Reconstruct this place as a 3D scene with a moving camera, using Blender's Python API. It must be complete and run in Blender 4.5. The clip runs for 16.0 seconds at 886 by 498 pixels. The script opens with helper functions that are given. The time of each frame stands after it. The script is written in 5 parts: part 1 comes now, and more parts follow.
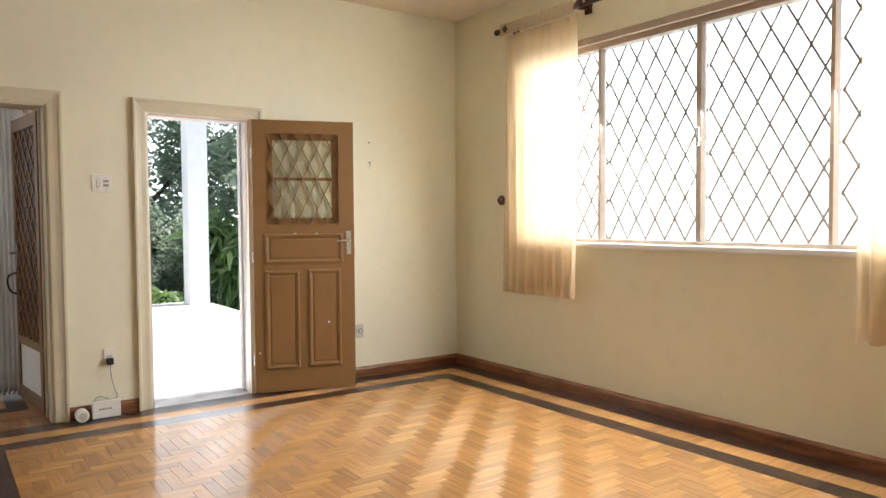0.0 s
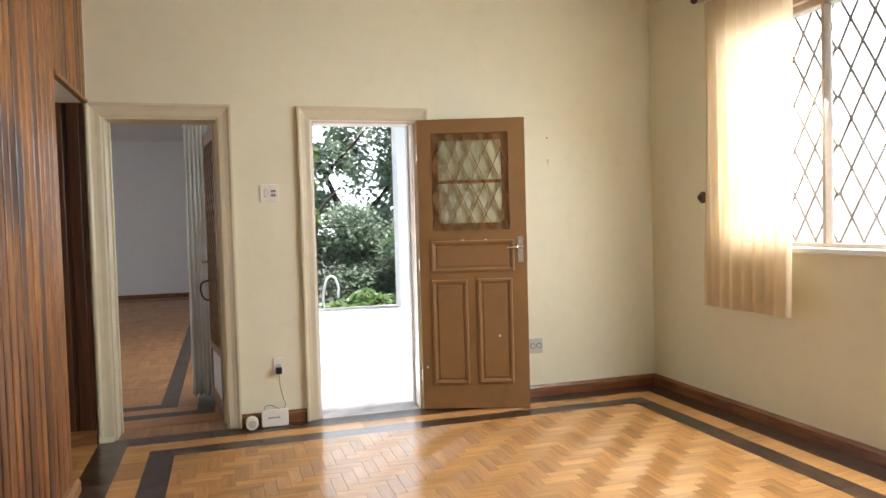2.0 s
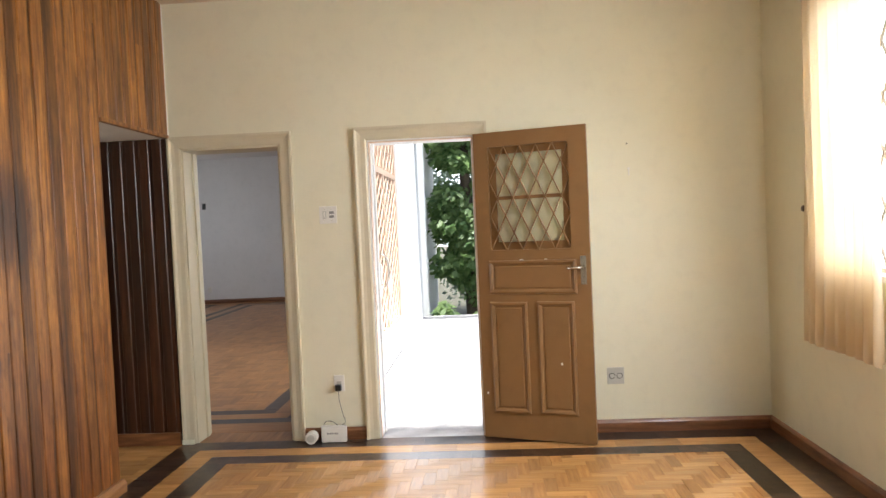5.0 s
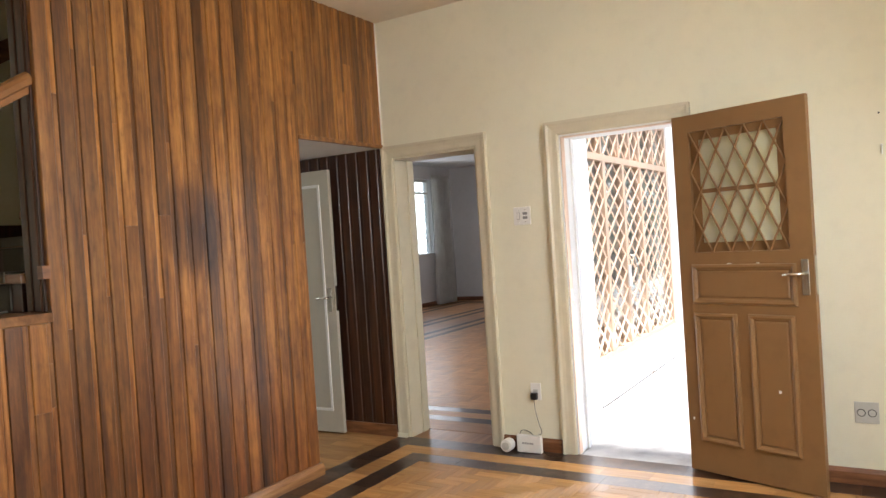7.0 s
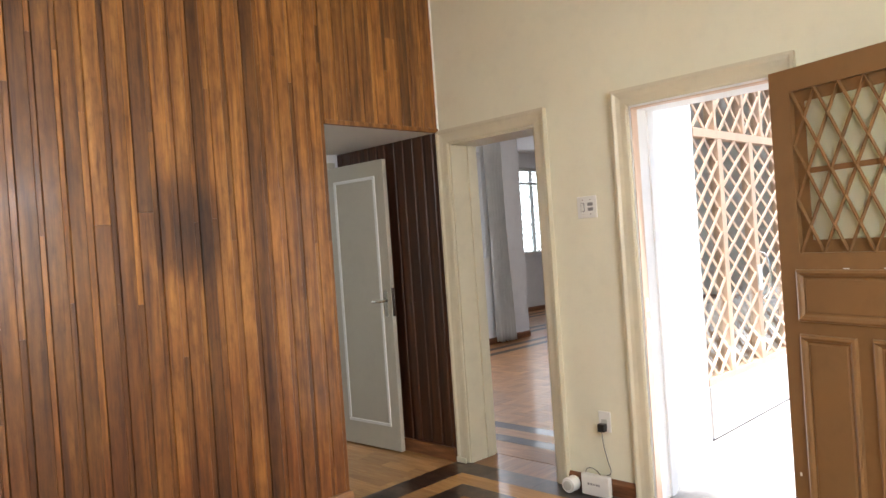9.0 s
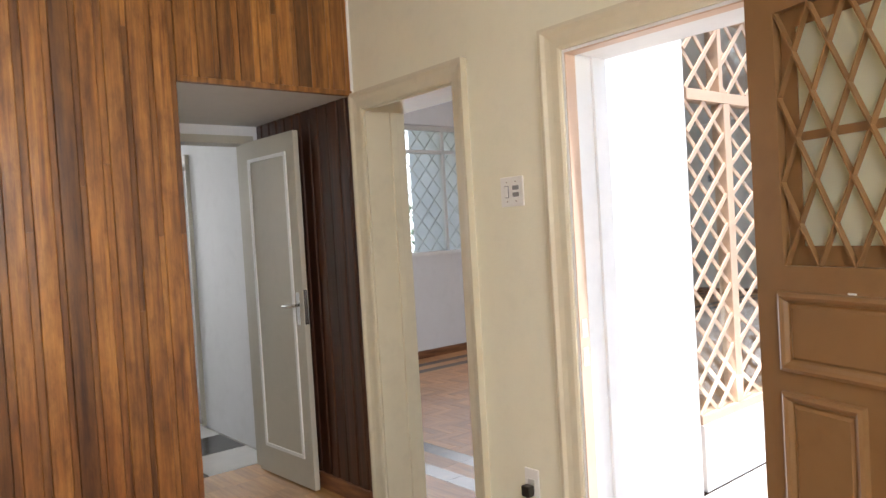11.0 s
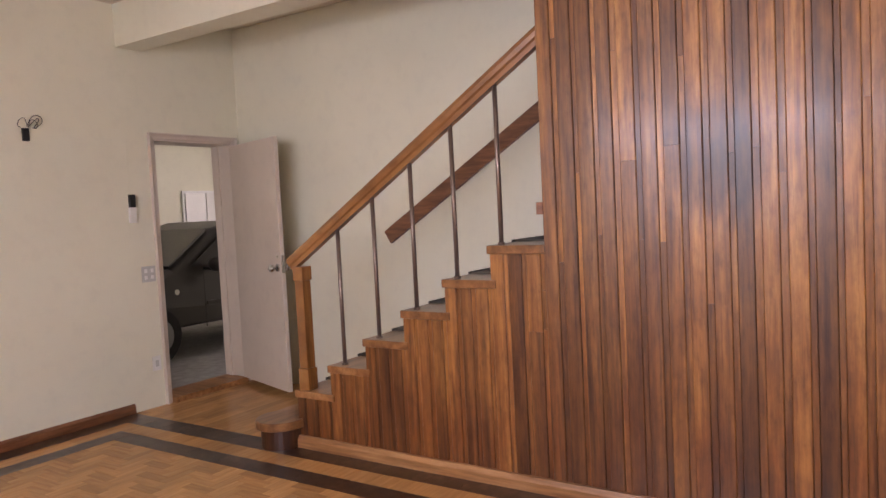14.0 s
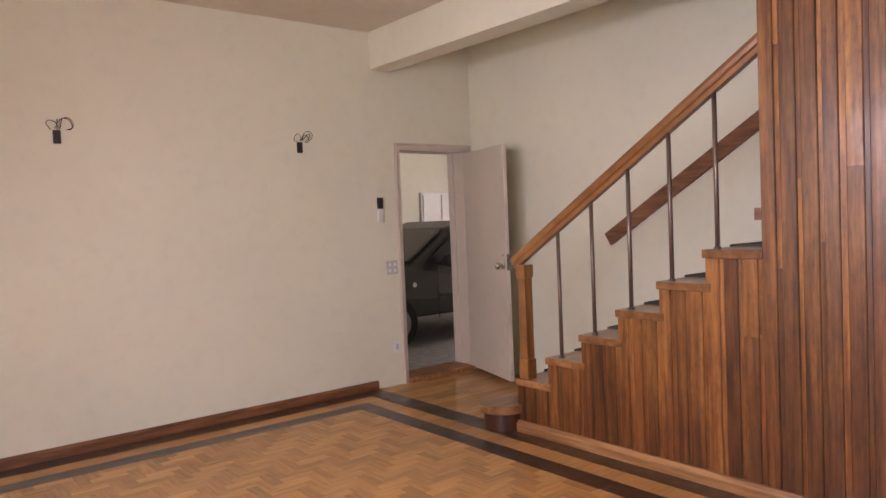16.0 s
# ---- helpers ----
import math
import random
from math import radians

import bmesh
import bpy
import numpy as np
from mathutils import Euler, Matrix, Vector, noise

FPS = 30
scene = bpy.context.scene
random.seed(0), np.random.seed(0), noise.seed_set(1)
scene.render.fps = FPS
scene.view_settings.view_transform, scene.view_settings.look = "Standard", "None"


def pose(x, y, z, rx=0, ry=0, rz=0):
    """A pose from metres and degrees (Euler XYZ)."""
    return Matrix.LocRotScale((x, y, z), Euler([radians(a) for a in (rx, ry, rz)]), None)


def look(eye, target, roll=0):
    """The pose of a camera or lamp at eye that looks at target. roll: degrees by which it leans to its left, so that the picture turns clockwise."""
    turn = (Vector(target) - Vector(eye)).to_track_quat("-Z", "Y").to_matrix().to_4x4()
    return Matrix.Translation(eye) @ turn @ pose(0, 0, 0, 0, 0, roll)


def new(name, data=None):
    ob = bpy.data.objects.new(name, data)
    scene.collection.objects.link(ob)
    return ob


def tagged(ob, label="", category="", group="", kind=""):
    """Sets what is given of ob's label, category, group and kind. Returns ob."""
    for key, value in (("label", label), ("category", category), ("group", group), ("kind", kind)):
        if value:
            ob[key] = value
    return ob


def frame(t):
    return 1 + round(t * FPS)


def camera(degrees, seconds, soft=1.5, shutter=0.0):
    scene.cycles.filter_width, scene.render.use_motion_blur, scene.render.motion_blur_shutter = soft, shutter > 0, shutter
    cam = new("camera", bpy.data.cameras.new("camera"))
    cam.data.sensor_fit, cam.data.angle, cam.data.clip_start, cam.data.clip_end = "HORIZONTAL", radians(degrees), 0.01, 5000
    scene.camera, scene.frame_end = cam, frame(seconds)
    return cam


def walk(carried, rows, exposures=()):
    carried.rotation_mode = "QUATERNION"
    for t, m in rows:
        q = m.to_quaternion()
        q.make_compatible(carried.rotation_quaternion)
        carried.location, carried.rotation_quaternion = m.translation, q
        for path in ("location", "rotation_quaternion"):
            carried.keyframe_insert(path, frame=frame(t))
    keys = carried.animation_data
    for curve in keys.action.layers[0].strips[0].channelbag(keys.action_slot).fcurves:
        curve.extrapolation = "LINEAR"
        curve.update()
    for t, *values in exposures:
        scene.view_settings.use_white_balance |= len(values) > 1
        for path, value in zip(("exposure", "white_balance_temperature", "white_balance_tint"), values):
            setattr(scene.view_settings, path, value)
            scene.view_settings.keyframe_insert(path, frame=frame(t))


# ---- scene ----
cam = camera(63.1, 16.0)
PATH = [
    (0, (-4.005, -5.398, 1.344), (-2.844, -3.771, 1.261), -0.4),
    (0.5, (-3.79, -5.229, 1.372), (-2.694, -3.56, 1.267), -0.7),
    (1, (-3.67, -5.132, 1.361), (-2.711, -3.379, 1.271), -1.2),
    (1.5, (-3.473, -5.153, 1.355), (-2.739, -3.294, 1.285), -1.2),
    (2, (-3.335, -5.126, 1.375), (-2.756, -3.213, 1.3), -1.6),
    (2.5, (-3.134, -5.11, 1.377), (-2.695, -3.16, 1.289), -2.0),
    (3, (-2.948, -5.104, 1.378), (-2.637, -3.131, 1.293), -2.7),
    (3.2, (-2.823, -5.11, 1.376), (-2.575, -3.127, 1.298), -2.8),
    (5.3, (-1.732, -5.031, 1.504), (-1.954, -3.044, 1.44), -2.5),
    (5.5, (-1.594, -4.968, 1.495), (-1.9, -2.993, 1.435), -2.5),
    (6, (-1.334, -4.84, 1.485), (-1.852, -2.909, 1.417), -3.1),
    (6.5, (-1.133, -4.661, 1.477), (-1.902, -2.816, 1.407), -3.8),
    (7, (-0.937, -4.489, 1.481), (-1.978, -2.782, 1.454), -3.7),
    (7.5, (-0.937, -4.317, 1.491), (-2.211, -2.775, 1.497), -3.8),
    (8, (-0.917, -4.116, 1.478), (-2.342, -2.712, 1.486), -4.0),
    (8.5, (-0.781, -3.785, 1.466), (-2.281, -2.462, 1.471), -3.8),
    (9, (-0.751, -3.428, 1.456), (-2.167, -2.016, 1.442), -4.0),
    (9.2, (-0.777, -3.262, 1.441), (-2.128, -1.787, 1.426), -3.9),
    (11.3, (-0.95, -1.967, 1.466), (-2.575, -0.804, 1.391), -3.2),
    (11.5, (-0.95, -1.856, 1.465), (-2.657, -0.817, 1.388), -2.8),
    (12, (-0.95, -1.657, 1.438), (-2.821, -0.954, 1.367), -2.8),
    (12.5, (-1.042, -1.407, 1.447), (-3.025, -1.156, 1.372), -3.4),
    (13, (-0.938, -1.337, 1.395), (-2.921, -1.595, 1.335), -2.5),
    (13.5, (-1.002, -1.174, 1.444), (-2.829, -1.98, 1.344), -2.5),
    (14, (-0.878, -1.095, 1.473), (-2.546, -2.193, 1.36), -2.9),
    (14.5, (-0.785, -0.982, 1.488), (-2.276, -2.31, 1.381), -2.9),
    (15, (-0.751, -0.889, 1.479), (-2.094, -2.366, 1.367), -2.7),
    (15.5, (-0.689, -0.859, 1.486), (-1.973, -2.389, 1.383), -2.4),
    (16, (-0.664, -0.838, 1.49), (-1.914, -2.397, 1.406), -2.4),
]
walk(cam, [(t, look(eye, target, roll)) for t, eye, target, roll in PATH],
     [(0.0, 1.2, 6200, 10), (9.0, 1.2, 6200, 12), (12.0, 1.08, 6200, 16), (14.0, 1.13, 6050, 32), (16.0, 1.13, 6100, 33)])

# ---- light and sky ----
world = bpy.data.worlds.new("sky")
scene.world = world
world.use_nodes = True
_wn = world.node_tree.nodes
_sky = _wn.new("ShaderNodeTexSky")
_sky.sky_type = "NISHITA"
_sky.sun_disc = False
_sky.sun_elevation, _sky.sun_rotation = radians(78), radians(90)
_sky.air_density, _sky.dust_density = 1.0, 3.0
world.node_tree.links.new(_sky.outputs[0], _wn["Background"].inputs[0])
_wn["Background"].inputs[1].default_value = 0.15


def lamp(name, kind, energy, m, color=(1, 1, 1), size=1.0, size_y=None, angle=None):
    data = bpy.data.lights.new(name, kind)
    data.energy, data.color = energy, color
    if kind == "AREA":
        data.size = size
        if size_y:
            data.shape, data.size_y = "RECTANGLE", size_y
    if angle:
        data.angle = radians(angle)
    ob = new(name, data)
    ob.matrix_world = m
    return ob


# soft high sun, a little to the east
lamp("sun", "SUN", 5.0, look((2.5, 1.5, 12), (0, 2, 0)), (1, 0.96, 0.9), angle=6)
# daylight standing in the openings: level light, and the light of the high sky that falls steeply
lamp("window_daylight", "AREA", 18, look((0.24, -2.575, 1.89), (-3, -2.575, 1.89)), (1, 0.99, 0.97), 3.34, 1.46)
lamp("window_daylight", "AREA", 31, look((0.014, -2.575, 1.88), (-3, -2.575, 1.88)), (0.98, 0.99, 1.0), 3.2, 1.36)
lamp("window_skylight", "AREA", 31, look((-0.05, -2.6, 2.1), (-1.0, -2.6, 1.15)), (0.98, 0.99, 1.0), 2.8, 0.28).data.spread = radians(155)
lamp("door_daylight", "AREA", 4.5, look((-2.35, 0.06, 1.1), (-2.35, -3, 0.9)), (1, 0.99, 0.98), 0.70, 2.0)
lamp("living_daylight", "AREA", 15, look((-7.3, 3.2, 1.95), (-4, 3.2, 1.2)), (0.98, 0.98, 1), 1.6, 1.4)
lamp("living_daylight", "AREA", 10, look((-9.5, 8.5, 2.0), (-5, 7.0, 1.0)), (0.98, 0.98, 1), 1.7, 1.6)
lamp("porch_doors_daylight", "AREA", 13, look((-3.14, 2.6, 1.4), (-6, 2.6, 1.0)), (0.95, 0.97, 1), 2.4, 1.9)
lamp("corridor_daylight", "AREA", 11, look((-9.1, -0.7, 1.7), (-6, -0.6, 1.0)), (1, 0.97, 0.92), 1.0, 1.9)
lamp("glass_block_daylight", "AREA", 6, look((-9.6, -0.52, 1.62), (-6, -0.52, 1.62)), (1, 1, 0.97), 1.1, 2.1)
# added fill light inside the closed garage, no opening behind it
lamp("garage_fill", "AREA", 30, look((-9.6, -8.2, 1.9), (-5, -7.0, 1.0)), (1, 0.9, 0.78), 2.0, 1.8)
# weak fill added high in the stairwell, for an unseen upstairs light
lamp("stair_fill", "AREA", 0.3, look((-4.8, -1.0, 5.4), (-4.8, -2.6, 2.0)), (1, 0.97, 0.92), 0.9, 1.0)

# ---- materials ----


def mat(name):
    m = bpy.data.materials.new(name)
    m.use_nodes = True
    return m, m.node_tree.nodes, m.node_tree.links, m.node_tree.nodes["Principled BSDF"]


def ramp(nodes, stops):
    r = nodes.new("ShaderNodeValToRGB")
    while len(r.color_ramp.elements) < len(stops):
        r.color_ramp.elements.new(0.5)
    for e, (p, c) in zip(r.color_ramp.elements, stops):
        e.position, e.color = p, (*c, 1)
    return r


def coords(nodes, links, scale=(1, 1, 1), shuffle=False):
    tc = nodes.new("ShaderNodeTexCoord")
    mp = nodes.new("ShaderNodeMapping")
    mp.inputs["Scale"].default_value = scale
    links.new(tc.outputs["Object"], mp.inputs["Vector"])
    if shuffle:
        oi = nodes.new("ShaderNodeObjectInfo")
        mul = nodes.new("ShaderNodeVectorMath")
        mul.operation = "SCALE"
        mul.inputs[0].default_value = (37.0, 91.0, 53.0)
        links.new(oi.outputs["Random"], mul.inputs["Scale"])
        links.new(mul.outputs[0], mp.inputs["Location"])
    return mp.outputs[0]


def noise_tex(nodes, links, vec, scale, detail=4, rough=0.55):
    n = nodes.new("ShaderNodeTexNoise")
    n.inputs["Scale"].default_value, n.inputs["Detail"].default_value = scale, detail
    n.inputs["Roughness"].default_value = rough
    links.new(vec, n.inputs["Vector"])
    return n.outputs["Fac"]


def mix_col(nodes, links, fac, a, b, mode="MIX"):
    mx = nodes.new("ShaderNodeMix")
    mx.data_type, mx.blend_type = "RGBA", mode
    for sock, v in ((mx.inputs[0], fac), (mx.inputs[6], a), (mx.inputs[7], b)):
        if isinstance(v, bpy.types.NodeSocket):
            links.new(v, sock)
        elif isinstance(v, (int, float)):
            sock.default_value = v
        else:
            sock.default_value = (*v, 1)
    return mx.outputs[2]


def bump(nodes, links, bsdf, height, strength, distance=0.002):
    b = nodes.new("ShaderNodeBump")
    b.inputs["Strength"].default_value, b.inputs["Distance"].default_value = strength, distance
    links.new(height, b.inputs["Height"])
    links.new(b.outputs[0], bsdf.inputs["Normal"])


def math_node(nodes, links, op, a, b):
    n = nodes.new("ShaderNodeMath")
    n.operation = op
    for s, v in zip(n.inputs, (a, b)):
        if isinstance(v, (int, float)):
            s.default_value = v
        else:
            links.new(v, s)
    return n.outputs[0]


def paint(name, c, rough=0.5, stain=0.12, grain=60.0, relief=0.25):
    """Old brushed wall or door paint: blotches, faint dirt, roller texture."""
    m, n, l, b = mat(name)
    v = coords(n, l)
    big = noise_tex(n, l, v, 1.3, 5, 0.6)
    small = noise_tex(n, l, v, 9.0, 5, 0.6)
    r = ramp(n, [(0.3, tuple(x * (1 - stain) for x in c)), (0.7, c)])
    l.new(big, r.inputs[0])
    r2 = ramp(n, [(0.32, (1 - stain * 0.6,) * 3), (0.5, (1, 1, 1))])
    l.new(small, r2.inputs[0])
    l.new(mix_col(n, l, 1.0, r.outputs[0], r2.outputs[0], "MULTIPLY"), b.inputs["Base Color"])
    b.inputs["Roughness"].default_value = rough
    bump(n, l, b, noise_tex(n, l, v, grain, 3), relief, 0.0015)
    return m


def wood(name, dark, mid, light, stretch=(14, 14, 1.1), rough=0.3, piece=True, spread=0.5, coat=0.0, stain=False, blotch=0.6, across=None):
    """Varnished boards. stretch is small along the grain; each piece has its own tone and figure."""
    m, n, l, b = mat(name)
    v = coords(n, l, stretch, piece)
    fig = noise_tex(n, l, v, 2.0, 8, 0.62)
    fine = noise_tex(n, l, v, 9.0, 5, 0.7)
    blot = noise_tex(n, l, v, 0.5, 3, 0.5)
    r = ramp(n, [(0.28, dark), (0.5, mid), (0.72, light)])
    l.new(fig, r.inputs[0])
    r2 = ramp(n, [(0.35, (0.72, 0.68, 0.64)), (0.6, (1, 1, 1))])
    l.new(fine, r2.inputs[0])
    col = mix_col(n, l, 0.5, r.outputs[0], r2.outputs[0], "MULTIPLY")
    r3 = ramp(n, [(0.3, (0.6, 0.5, 0.45)), (0.62, (1.1, 1.1, 1.1))])
    l.new(blot, r3.inputs[0])
    col = mix_col(n, l, blotch, col, r3.outputs[0], "MULTIPLY")
    if piece:
        oi = n.new("ShaderNodeObjectInfo")
        geo = n.new("ShaderNodeNewGeometry")
        both = math_node(n, l, "FRACT", math_node(n, l, "ADD", oi.outputs["Random"], geo.outputs["Random Per Island"]), 0)
        r4 = ramp(n, [(0.0, (1 - spread, 1 - spread * 1.05, 1 - spread * 1.08)), (0.5, (1, 1, 1)), (1.0, (1 + spread * 0.55, 1 + spread * 0.55, 1 + spread * 0.45))])
        l.new(both, r4.inputs[0])
        col = mix_col(n, l, 1.0, col, r4.outputs[0], "MULTIPLY")
    if stain:
        mot = noise_tex(n, l, coords(n, l, (26, 26, 9), True), 1.0, 7, 0.68)
        rm = ramp(n, [(0.30, (0.58, 0.52, 0.48)), (0.5, (1, 1, 1)), (0.70, (1.28, 1.22, 1.1))])
        l.new(mot, rm.inputs[0])
        col = mix_col(n, l, 0.85, col, rm.outputs[0], "MULTIPLY")
        streak = noise_tex(n, l, coords(n, l, (34, 34, 1.7), True), 1.0, 5, 0.6)
        rs = ramp(n, [(0.34, (0.42, 0.31, 0.29)), (0.47, (1, 1, 1)), (0.66, (1.12, 1.1, 1.04))])
        l.new(streak, rs.inputs[0])
        col = mix_col(n, l, 0.7, col, rs.outputs[0], "MULTIPLY")
        # an old dark oval mark, and worn reddish patches low on the boards
        tc = n.new("ShaderNodeTexCoord")
        mp = n.new("ShaderNodeMapping")
        mp.inputs["Location"].default_value = (0, 1.81 / 0.25, -1.62 / 0.30)
        mp.inputs["Scale"].default_value = (0, 1 / 0.25, 1 / 0.30)
        l.new(tc.outputs["Object"], mp.inputs["Vector"])
        ln = n.new("ShaderNodeVectorMath")
        ln.operation = "LENGTH"
        l.new(mp.outputs[0], ln.inputs[0])
        wob = math_node(n, l, "ADD", ln.outputs["Value"], math_node(n, l, "MULTIPLY", math_node(n, l, "SUBTRACT", noise_tex(n, l, v, 0.8, 4), 0.5), 1.7))
        r5 = ramp(n, [(0.15, (0.27, 0.25, 0.29)), (0.62, (0.47, 0.44, 0.46)), (1.05, (1, 1, 1))])
        l.new(wob, r5.inputs[0])
        col = mix_col(n, l, 1.0, col, r5.outputs[0], "MULTIPLY")
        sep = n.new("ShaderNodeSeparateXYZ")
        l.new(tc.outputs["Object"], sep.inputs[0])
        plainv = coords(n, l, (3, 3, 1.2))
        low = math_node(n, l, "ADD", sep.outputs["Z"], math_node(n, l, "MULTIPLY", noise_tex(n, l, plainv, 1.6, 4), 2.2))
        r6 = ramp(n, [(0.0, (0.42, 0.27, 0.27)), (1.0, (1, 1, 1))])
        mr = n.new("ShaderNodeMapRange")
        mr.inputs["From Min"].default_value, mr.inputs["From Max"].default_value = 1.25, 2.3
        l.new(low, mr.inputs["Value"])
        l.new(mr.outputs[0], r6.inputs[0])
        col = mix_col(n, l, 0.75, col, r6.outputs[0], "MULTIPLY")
    l.new(col, b.inputs["Base Color"])
    rr = n.new("ShaderNodeMapRange")
    rr.inputs["To Min"].default_value, rr.inputs["To Max"].default_value = rough * 0.8, rough * 1.35
    l.new(fine, rr.inputs["Value"])
    l.new(rr.outputs[0], b.inputs["Roughness"])
    if across:
        # varnished grain scatters the gloss sideways to the fibres
        cv = n.new("ShaderNodeCombineXYZ")
        for k in range(3):
            cv.inputs[k].default_value = across[k]
        l.new(cv.outputs[0], b.inputs["Tangent"])
        b.inputs["Anisotropic"].default_value = 0.9
        b.inputs["Specular IOR Level"].default_value = 0.7
        b.inputs["Specular Tint"].default_value = (1.0, 0.80, 0.50, 1)
    b.inputs["Coat Weight"].default_value = coat
    b.inputs["Coat Roughness"].default_value = 0.14
    bump(n, l, b, fine, 0.18, 0.001)
    return m


def plain(name, c, rough=0.5, metal=0.0, grain=40.0, var=0.1, relief=0.1):
    m, n, l, b = mat(name)
    v = coords(n, l)
    f = noise_tex(n, l, v, grain, 4)
    r = ramp(n, [(0.3, tuple(x * (1 - var) for x in c)), (0.7, c)])
    l.new(f, r.inputs[0])
    l.new(r.outputs[0], b.inputs["Base Color"])
    b.inputs["Roughness"].default_value, b.inputs["Metallic"].default_value = rough, metal
    bump(n, l, b, f, relief, 0.001)
    return m


def fabric(name, c, trans=0.5, weave=900.0, var=0.12, sheer=0.0):
    m, n, l, b = mat(name)
    v = coords(n, l)
    w = noise_tex(n, l, v, weave, 2)
    big = noise_tex(n, l, v, 4.0, 4)
    r = ramp(n, [(0.3, tuple(x * (1 - var) for x in c)), (0.7, c)])
    l.new(big, r.inputs[0])
    l.new(r.outputs[0], b.inputs["Base Color"])
    b.inputs["Roughness"].default_value = 0.9
    bump(n, l, b, w, 0.3, 0.0006)
    tr = n.new("ShaderNodeBsdfTranslucent")
    l.new(r.outputs[0], tr.inputs["Color"])
    mx = n.new("ShaderNodeMixShader")
    mx.inputs[0].default_value = trans
    l.new(b.outputs[0], mx.inputs[1])
    l.new(tr.outputs[0], mx.inputs[2])
    out = mx.outputs[0]
    if sheer:
        tp = n.new("ShaderNodeBsdfTransparent")
        m2 = n.new("ShaderNodeMixShader")
        m2.inputs[0].default_value = sheer
        l.new(out, m2.inputs[1])
        l.new(tp.outputs[0], m2.inputs[2])
        out = m2.outputs[0]
    l.new(out, n["Material Output"].inputs["Surface"])
    return m


def glass(name, c=(0.9, 0.95, 0.93), rough=0.02, relief=0.0):
    m, n, l, b = mat(name)
    b.inputs["Base Color"].default_value = (*c, 1)
    b.inputs["Transmission Weight"].default_value = 1.0
    b.inputs["Roughness"].default_value = rough
    b.inputs["IOR"].default_value = 1.3
    if relief:
        bump(n, l, b, noise_tex(n, l, coords(n, l), 70.0, 3), relief, 0.004)
    return m


def leaf_mat(name, a, c):
    m, n, l, b = mat(name)
    geo = n.new("ShaderNodeNewGeometry")
    r = ramp(n, [(0.0, a), (1.0, c)])
    l.new(geo.outputs["Random Per Island"], r.inputs[0])
    l.new(r.outputs[0], b.inputs["Base Color"])
    b.inputs["Roughness"].default_value = 0.45
    tr = n.new("ShaderNodeBsdfTranslucent")
    l.new(r.outputs[0], tr.inputs["Color"])
    mx = n.new("ShaderNodeMixShader")
    mx.inputs[0].default_value = 0.5
    l.new(b.outputs[0], mx.inputs[1])
    l.new(tr.outputs[0], mx.inputs[2])
    l.new(mx.outputs[0], n["Material Output"].inputs["Surface"])
    return m


M_WALL = paint("cream_wall_paint", (0.785, 0.757, 0.59), 0.55, 0.06)
M_CEIL = paint("ceiling_paint", (0.72, 0.64, 0.50), 0.7, 0.08)
M_WHITE = paint("white_wall_paint", (0.80, 0.80, 0.80), 0.6, 0.06)
M_EXT = paint("white_masonry_paint", (0.85, 0.85, 0.84), 0.8, 0.08)
M_CASING = paint("cream_casing_gloss", (0.66, 0.60, 0.44), 0.38, 0.1, 25, 0.15)
M_DOOR_BROWN = paint("brown_door_paint", (0.25, 0.135, 0.052), 0.36, 0.14, 35, 0.2)
M_DOOR_GREY = paint("grey_door_paint", (0.50, 0.47, 0.38), 0.4, 0.08, 30, 0.2)
M_DOOR_TRIM = paint("white_door_trim", (0.80, 0.80, 0.77), 0.4, 0.06)
M_DOOR_BEIGE = paint("beige_door_paint", (0.64, 0.56, 0.46), 0.35, 0.1, 30, 0.2)
M_BROWN_GLOSS = paint("brown_lattice_paint", (0.25, 0.14, 0.06), 0.4, 0.15, 35)
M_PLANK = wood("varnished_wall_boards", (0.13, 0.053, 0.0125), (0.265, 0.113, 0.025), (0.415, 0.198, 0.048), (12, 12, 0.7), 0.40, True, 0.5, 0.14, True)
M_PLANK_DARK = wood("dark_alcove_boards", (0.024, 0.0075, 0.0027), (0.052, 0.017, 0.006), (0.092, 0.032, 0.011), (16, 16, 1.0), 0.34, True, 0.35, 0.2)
M_RAIL = wood("handrail_wood", (0.15, 0.062, 0.015), (0.285, 0.125, 0.033), (0.39, 0.19, 0.055), (26, 1.3, 1.9), 0.3, False, 0, 0.35)
M_TREAD = wood("stair_tread_wood", (0.15, 0.062, 0.019), (0.29, 0.132, 0.043), (0.40, 0.20, 0.075), (1.2, 9, 9), 0.28, True, 0.25, 0.4)
M_EDGE = wood("light_base_wood", (0.17, 0.075, 0.025), (0.32, 0.155, 0.055), (0.42, 0.22, 0.09), (16, 1.2, 16), 0.35, True, 0.2, 0.2)
M_BASE = wood("baseboard_wood", (0.11, 0.043, 0.018), (0.215, 0.09, 0.038), (0.31, 0.14, 0.06), (2, 2, 18), 0.35, True, 0.2, 0.2)
# x blocks paler than y blocks: window sheen on the grain baked into colour
M_PARQ_X = wood("parquet_x_baked_sheen", (0.40, 0.196, 0.059), (0.49, 0.257, 0.086), (0.58, 0.33, 0.125), (2.0, 22, 22), 0.56, True, 0.24, 0.6, False, 0.25, (0, 1, 0))
M_PARQ_Y = wood("parquet_block_y", (0.34, 0.157, 0.044), (0.43, 0.211, 0.064), (0.51, 0.273, 0.094), (22, 2.0, 22), 0.56, True, 0.24, 0.6, False, 0.25, (1, 0, 0))
